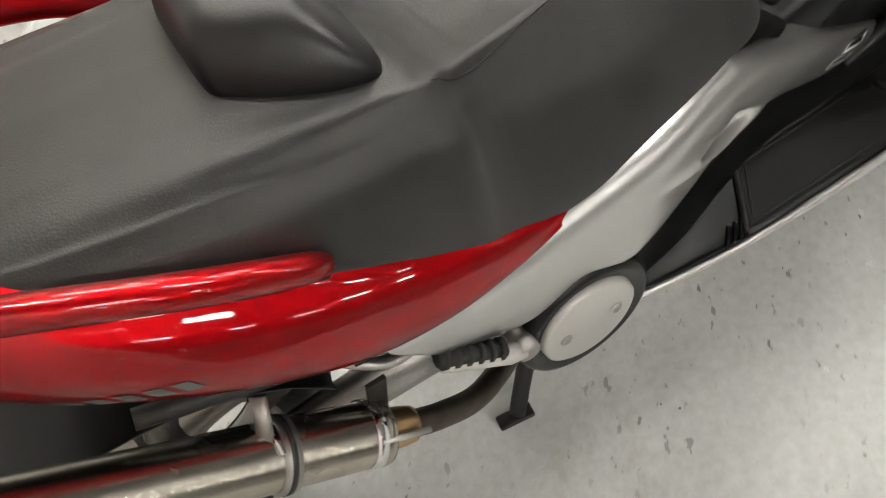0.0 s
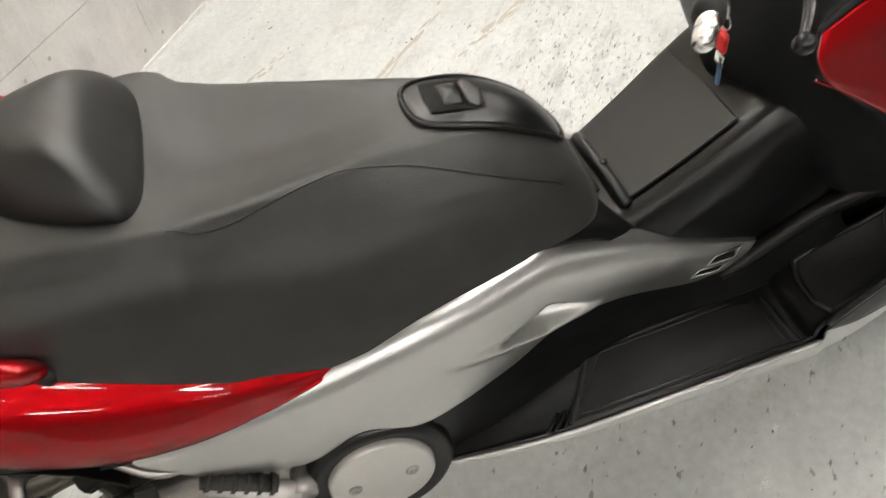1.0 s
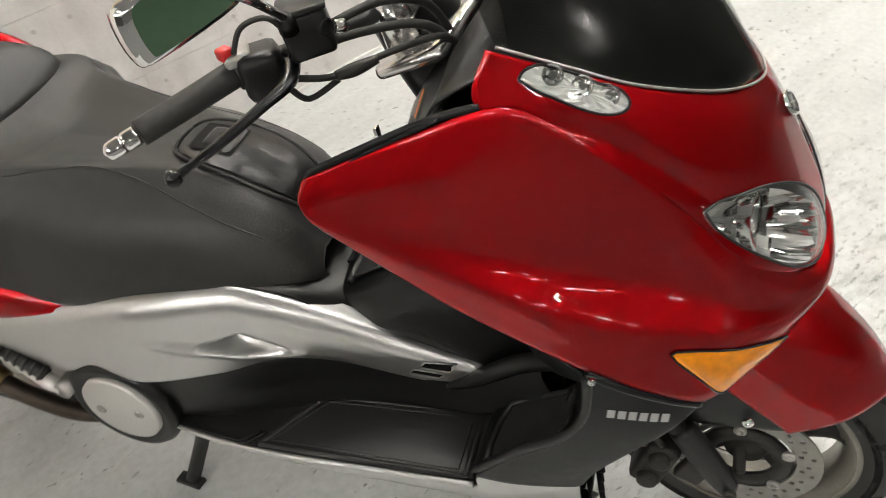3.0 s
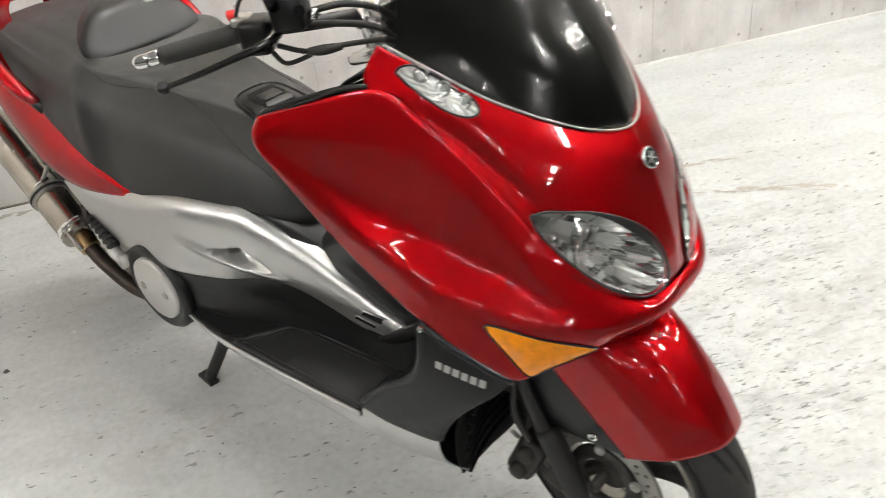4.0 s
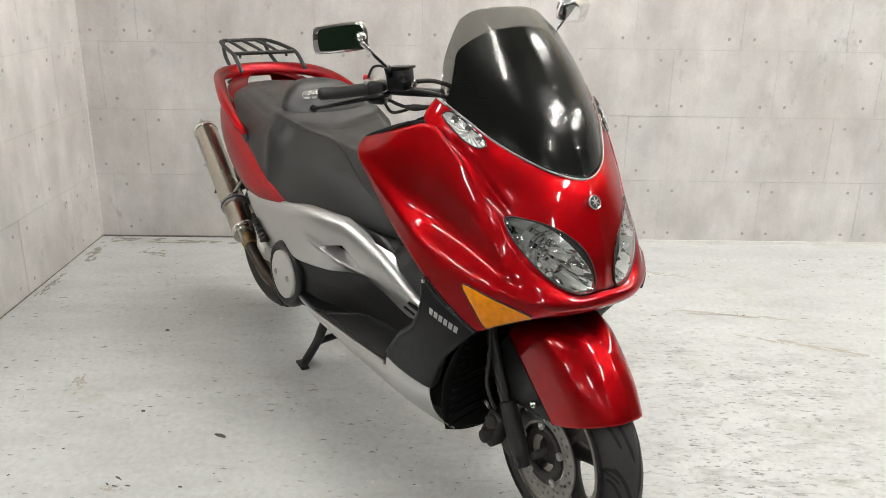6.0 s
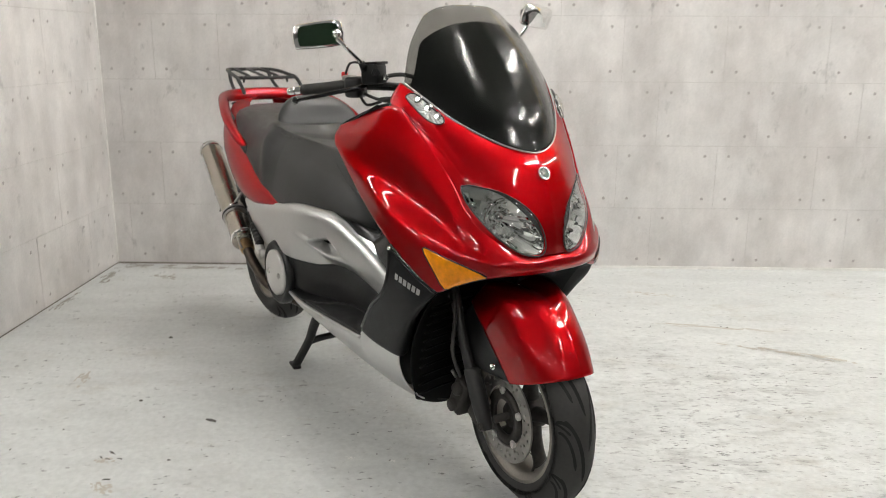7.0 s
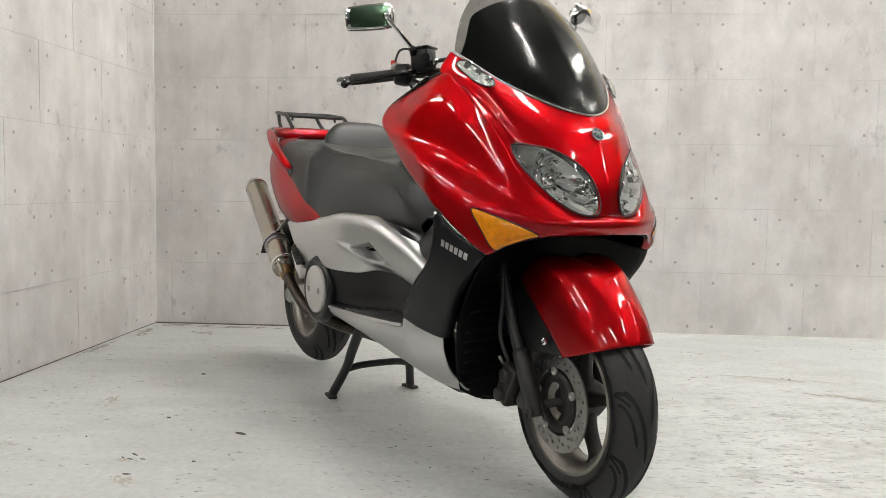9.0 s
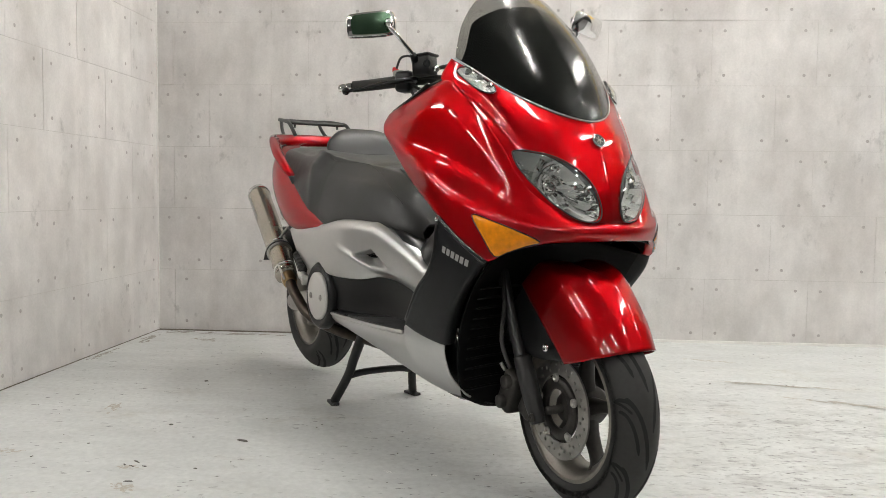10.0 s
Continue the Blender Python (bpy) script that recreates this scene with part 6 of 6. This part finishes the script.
def exhaust():
    ea, eb = Vector((-1.205, -0.230, 0.802)), Vector((-0.715, -0.264, 0.478))
    ax = (eb - ea).normalized()
    n = (eb - ea).length
    r = 0.047
    m = P("muffler", turned([(0.035, 0.0), (0.035, 0.028), (0.0, 0.030), (-0.004, 0.034), (0.0, 0.040), (0.006, r - 0.001), (0.02, r + 0.001), (0.024, r), (n - 0.012, r), (n - 0.006, r + 0.002), (n + 0.004, r), (n + 0.008, r - 0.008), (n + 0.012, 0.026)], ea, ax, 48), STEEL, "brushed titanium-grey slip-on muffler")
    for d, w in ((0.022, 0.006), (n - 0.02, 0.008)):
        part("muffler_ring", turned([(d - w, r), (d - w, r + 0.003), (d + w, r + 0.003), (d + w, r)], ea, ax, 48), CHROME, m, "polished end ring")
    b = (Vector((-0.836, -0.27, 0.570)) - ea).dot(ax)
    band = part("muffler_band", turned([(b - 0.011, r), (b - 0.011, r + 0.005), (b + 0.011, r + 0.005), (b + 0.011, r)], ea, ax, 48), ALLOY, m, "clamping band with rubber strip")
    part("band_rubber", turned([(b - 0.004, r + 0.005), (b - 0.004, r + 0.0062), (b + 0.004, r + 0.0062), (b + 0.004, r + 0.005)], ea, ax, 48), RUBBER, m)
    part("band_bolt", tube([ea + ax * b + Vector((0.012, -0.028, 0.045)), ea + ax * b + Vector((0.012, 0.01, 0.055))], 0.006, 8, 1), CHROME, m, "clamp bolt")
    part("band_bracket", tube([ea + ax * b + Vector((0.0, 0.0, 0.05)), ea + ax * b + Vector((0.02, 0.03, 0.10))], 0.012, 8, 1, 0.5), ALLOY, m)
    # riveted maker's plate wrapped on the sleeve
    side = ax.cross(Vector((0, 0, 1))).normalized()
    up = side.cross(ax)
    bm = bmesh.new()
    rows = []
    for i in range(9):
        a = radians(-75 + i * 11)
        rad = (-math.cos(a) * -1) * side * (r + 0.0015) + math.sin(a) * up * (r + 0.0015)
        if rad.y > 0:
            rad = -rad
        rows.append([bm.verts.new(ea + ax * d + rad) for d in (0.05, 0.13, 0.21)])
    for p, q in zip(rows, rows[1:]):
        for j in range(2):
            bm.faces.new((p[j], p[j + 1], q[j + 1], q[j]))
    part("maker_plate", bm, DECAL, m, "pale plain plate", thick=0.001)
    P("exhaust_joint", tube([eb, eb + ax * 0.03, eb + ax * 0.055], [0.028, 0.030, 0.027], 16, 3), BURNT, "heat-tinted exhaust joint")
    P("exhaust_pipe", tube([eb + ax * 0.05, (-0.62, -0.262, 0.405), (-0.54, -0.235, 0.335), (-0.42, -0.17, 0.29), (-0.25, -0.10, 0.27), (0.1, -0.06, 0.26)], 0.0205, 14, 6), BURNT_DARK, "dark heat-tinted exhaust pipe")
    P("exhaust_spring", tube([eb + ax * -0.005 + Vector((0, -0.035, 0.035)), eb + ax * 0.075 + Vector((0, -0.03, 0.03))], 0.005, 8, 1), ALLOY)
    P("muffler_stay", plate([(-0.70, 0.56), (-0.67, 0.56), (-0.69, 0.46), (-0.715, 0.46)], 0.008, (0, -0.235, 0)), DARKMETAL, "dark muffler stay", smooth=False)


BURNT_DARK = material("sooty_pipe", (0.062, 0.05, 0.04), 0.42, 0.8, 0.35, 45)
exhaust()


def centre_stand():
    for s in (-1, 1):
        leg = P("stand_leg", tube([(-0.285, s * 0.125, 0.30), (-0.36, s * 0.13, 0.19), (-0.40, s * 0.135, 0.12), (-0.455, s * 0.168, 0.012)], [0.019, 0.018, 0.017, 0.017], 10, 4), STANDPAINT, "black centre stand leg")
        part("stand_foot", box((0.075, 0.032, 0.012), pose(-0.462, s * 0.170, 0.007, 0, 0, s * 8), 0.004), STANDPAINT, leg, "flat stand foot")
    P("stand_bar", tube([(-0.405, -0.135, 0.115), (-0.39, -0.07, 0.13), (-0.39, 0.07, 0.13), (-0.405, 0.135, 0.115)], 0.013, 10, 4), STANDPAINT, "black stand cross bar")
    P("stand_tang", tube([(-0.40, 0.14, 0.13), (-0.46, 0.20, 0.14), (-0.50, 0.24, 0.16)], 0.010, 8, 3), STANDPAINT, "black stand foot lever")


centre_stand()


# handlebar, controls, mirrors
def controls(s):
    def q(x, y, z):
        return (x, s * y, z)
    grip = P("handlebar_grip", tube([q(0.114, 0.345, 1.121), q(0.155, 0.287, 1.128), q(0.198, 0.229, 1.137)], [0.0165, 0.017, 0.0175], 18, 4), RUBBER, "black rubber handlebar grip")
    part("grip_flange", turned([(-0.004, 0.012), (-0.004, 0.022), (0.004, 0.022), (0.004, 0.012)], q(0.194, 0.232, 1.135), (0.55, s * -0.75, 0.12), 20), RUBBER, grip)
    part("bar_end", tube([q(0.087, 0.382, 1.1155), q(0.088, 0.381, 1.116), q(0.091, 0.377, 1.1165), q(0.100, 0.365, 1.118), q(0.102, 0.3625, 1.1185), q(0.104, 0.360, 1.119), q(0.114, 0.347, 1.121)], [0.002, 0.007, 0.011, 0.012, 0.010, 0.0122, 0.0122], 18, 3), CHROME, grip, "knurled chrome bar end")
    sw = P("switch_box", box((0.055, 0.06, 0.062), pose(*q(0.226, 0.222, 1.132), 0, 0, s * 56 - 90), 0.012), PLASTIC, "black switch box")
    part("switch_lever", box((0.02, 0.018, 0.016), pose(*q(0.198, 0.245, 1.168), 0, 0, s * 30), 0.004), REDKNOB if s < 0 else PLASTIC, sw, "red stop switch" if s < 0 else "")
    part("switch_cap", box((0.035, 0.04, 0.018), pose(*q(0.205, 0.232, 1.158), 0, 0, s * 56 - 90), 0.006), ALLOY if s < 0 else PLASTIC, sw)
    mc = P("master_cylinder", box((0.058, 0.055, 0.058), pose(*q(0.290, 0.196, 1.171), 0, 4, s * 62 - 90), 0.007), PLASTIC, "black brake fluid reservoir")
    part("reservoir_lid", box((0.062, 0.060, 0.008), pose(*q(0.290, 0.196, 1.202), 0, 4, s * 62 - 90), 0.003), PLASTIC, mc)
    part("sight_glass", turned([(0, 0.012), (0.006, 0.012), (0.008, 0.009), (0.006, 0.008), (0.006, 0)], q(0.318, 0.205, 1.176), (1, s * 0.35, 0), 18), GREYPLASTIC, mc, "round sight glass")
    part("banjo_bolt", turned([(0, 0.010), (0.012, 0.010), (0.015, 0.007), (0.015, 0)], q(0.318, 0.178, 1.163), (1, s * -0.2, 0), 6), CHROME, mc)
    lever = P("brake_lever", tube([q(0.262, 0.215, 1.135), q(0.275, 0.250, 1.130), q(0.258, 0.292, 1.122), q(0.222, 0.354, 1.107), q(0.195, 0.388, 1.098), q(0.189, 0.397, 1.096)], [0.014, 0.011, 0.008, 0.007, 0.006, 0.0105], 10, 5, 0.8), SCREENBLACK, "black brake lever with ball end")
    part("lever_ball", turned([(-0.0115, 0.0)] + [(-0.0115 * math.cos(a), 0.0115 * math.sin(a)) for a in (k * math.pi / 8 for k in range(1, 8))] + [(0.0115, 0.0)], q(0.187, 0.399, 1.096), (0.4, s * 0.9, 0), 16), SCREENBLACK, lever, "round lever end")
    # mirror
    st = P("mirror_stalk", tube([q(0.287, 0.228, 1.196), q(0.292, 0.245, 1.212), q(0.305, 0.290, 1.245), (q(0.300, 0.318, 1.272) if s < 0 else (0.352, 0.330, 1.328))], [0.008, 0.006, 0.0055, 0.007], 10, 4), CHROME, "chrome mirror stalk")
    part("stalk_boot", tube([q(0.284, 0.222, 1.186), q(0.289, 0.236, 1.205)], [0.014, 0.009], 12, 1), PLASTIC, st)
    ex = Vector(q(0.055, -0.127, 0.012)).normalized() * -s
    ey = Vector((-0.06, s * 0.10, 0.99)).normalized() if s < 0 else Vector((0.33, s * 0.10, 0.94)).normalized()
    c = Vector(q(0.255, 0.351, 1.279)) if s < 0 else Vector((0.330, 0.362, 1.343))
    line = [(-0.070, -0.024), (-0.066, 0.024), (-0.040, 0.034), (0.045, 0.038), (0.068, 0.026), (0.070, -0.012), (0.055, -0.032), (-0.050, -0.034)]
    ez = ex.cross(ey).normalized()
    if (ez.x < 0) == (s < 0):
        ez = -ez
    R = []
    for f, d in ((0.94, 0.012), (1.0, 0.006), (1.02, -0.004), (0.92, -0.022), (0.60, -0.034), (0.2, -0.037)):
        R.append([c + ex * x * f + ey * y * f + ez * d for x, y in line])
    h = P("mirror", grid_mesh(R, 4, 3, closed=True), CHROME, "chrome rear-view mirror")
    bm = bmesh.new()
    bm.faces.new([bm.verts.new(c + (ex * p.x + ey * p.y) * 0.82 + ez * 0.0135) for p in spline([(x, y, 0) for x, y in line], 4, True)])
    part("mirror_glass", bm, MIRRORGREEN, h, "mirror glass with a green reflection in its colour", smooth=False)
    part("mirror_joint", turned([(-0.006, 0), (-0.006, 0.012), (0.006, 0.014), (0.014, 0.008), (0.016, 0)], tuple(c + ez * 0.012 + ex * 0.050 * (1 if (ex.y > 0) == (s < 0) else -1)), tuple(ez), 16), CHROME, h)


# the green of this glass is a reflection put into its colour
MIRRORGREEN = material("mirror_reflected_green", (0.20, 0.34, 0.22), 0.03, 1.0, 0.06, 30)
controls(-1)
controls(1)


def bar_centre():
    P("handlebar", tube([(0.20, -0.228, 1.136), (0.27, -0.16, 1.135), (0.32, -0.07, 1.13), (0.33, 0, 1.13), (0.32, 0.07, 1.13), (0.27, 0.16, 1.135), (0.20, 0.228, 1.136)], 0.0125, 14, 5), STANDPAINT, "black handlebar tube")
    P("bar_clamp", box((0.075, 0.16, 0.045), pose(0.335, 0, 1.128, 0, -12, 0), 0.014), POLISHED, "polished alloy handlebar clamp")
    for s in (-1, 1):
        P("riser", tube([(0.345, s * 0.055, 1.07), (0.335, s * 0.06, 1.15)], [0.028, 0.024], 16, 1), POLISHED, "polished alloy bar riser")
    P("top_yoke", box((0.11, 0.24, 0.022), pose(0.37, 0, 1.075, 0, -15, 0), 0.010), POLISHED, "polished alloy top yoke")
    for s in (-1, 1):
        P("cable", tube([(0.262, s * 0.212, 1.142), (0.33, s * 0.150, 1.140), (0.40, s * 0.10, 1.122), (0.43, s * 0.07, 1.06)], 0.0062, 8, 5), RUBBER, "black control cable")
        c = P("cable", tube([(0.262, s * 0.215, 1.115), (0.30, s * 0.180, 1.098), (0.36, s * 0.135, 1.105), (0.42, s * 0.09, 1.10), (0.43, s * 0.06, 1.04)], 0.0048, 8, 5), RUBBER, "black control cable with a thick sleeve")
        part("cable_sleeve", tube([(0.298, s * 0.182, 1.0985), (0.318, s * 0.167, 1.0985), (0.345, s * 0.147, 1.102)], [0.006, 0.0092, 0.006], 10, 4), RUBBER, c)
        P("cable", tube([(0.255, s * 0.222, 1.105), (0.268, s * 0.208, 1.082), (0.30, s * 0.178, 1.092)], 0.0042, 8, 5), RUBBER, "looped black cable")
    P("lever_wire", tube([(0.215, -0.25, 1.17), (0.235, -0.245, 1.20), (0.262, -0.225, 1.20), (0.278, -0.215, 1.165)], 0.0035, 8, 5), RUBBER, "thin black wire")
    P("brake_line", tube([(0.312, -0.172, 1.165), (0.36, -0.13, 1.17), (0.40, -0.08, 1.14), (0.42, -0.05, 1.06)], 0.006, 8, 5), RUBBER, "black brake line")


POLISHED = material("polished_alloy", (0.72, 0.71, 0.69), 0.22, 1.0, 0.06, 60)
bar_centre()

# ignition key, hanging from the lock
key = thing("ignition_key", "ignition key with a red plastic fob in the lock", "key", BIKE @ pose(0.289, -0.107, 0.955))
part("key_blade", box((0.006, 0.012, 0.03), pose(0, 0, 0.005), 0.001), CHROME, key, "steel key blade")
part("key_ring", tube([(0.0, 0.012 * math.cos(a), -0.016 + 0.012 * math.sin(a)) for a in (k * math.pi / 6 for k in range(13))], 0.0015, 6, 2), CHROME, key, "steel key ring")
part("red_fob", box((0.010, 0.026, 0.034), pose(-0.004, 0, -0.045, 8, 0, 0), 0.005), REDKNOB, key, "red plastic fob")
part("key_tag", box((0.006, 0.022, 0.02), pose(-0.004, 0, -0.074, 8, 0, 0), 0.003), CHROME, key, "small chrome tag")
part("blue_tag", box((0.004, 0.008, 0.035), pose(-0.003, 0.002, -0.102, 5, 0, 0), 0.001), material("blue_plastic", (0.05, 0.12, 0.22), 0.4), key, "thin blue tag")
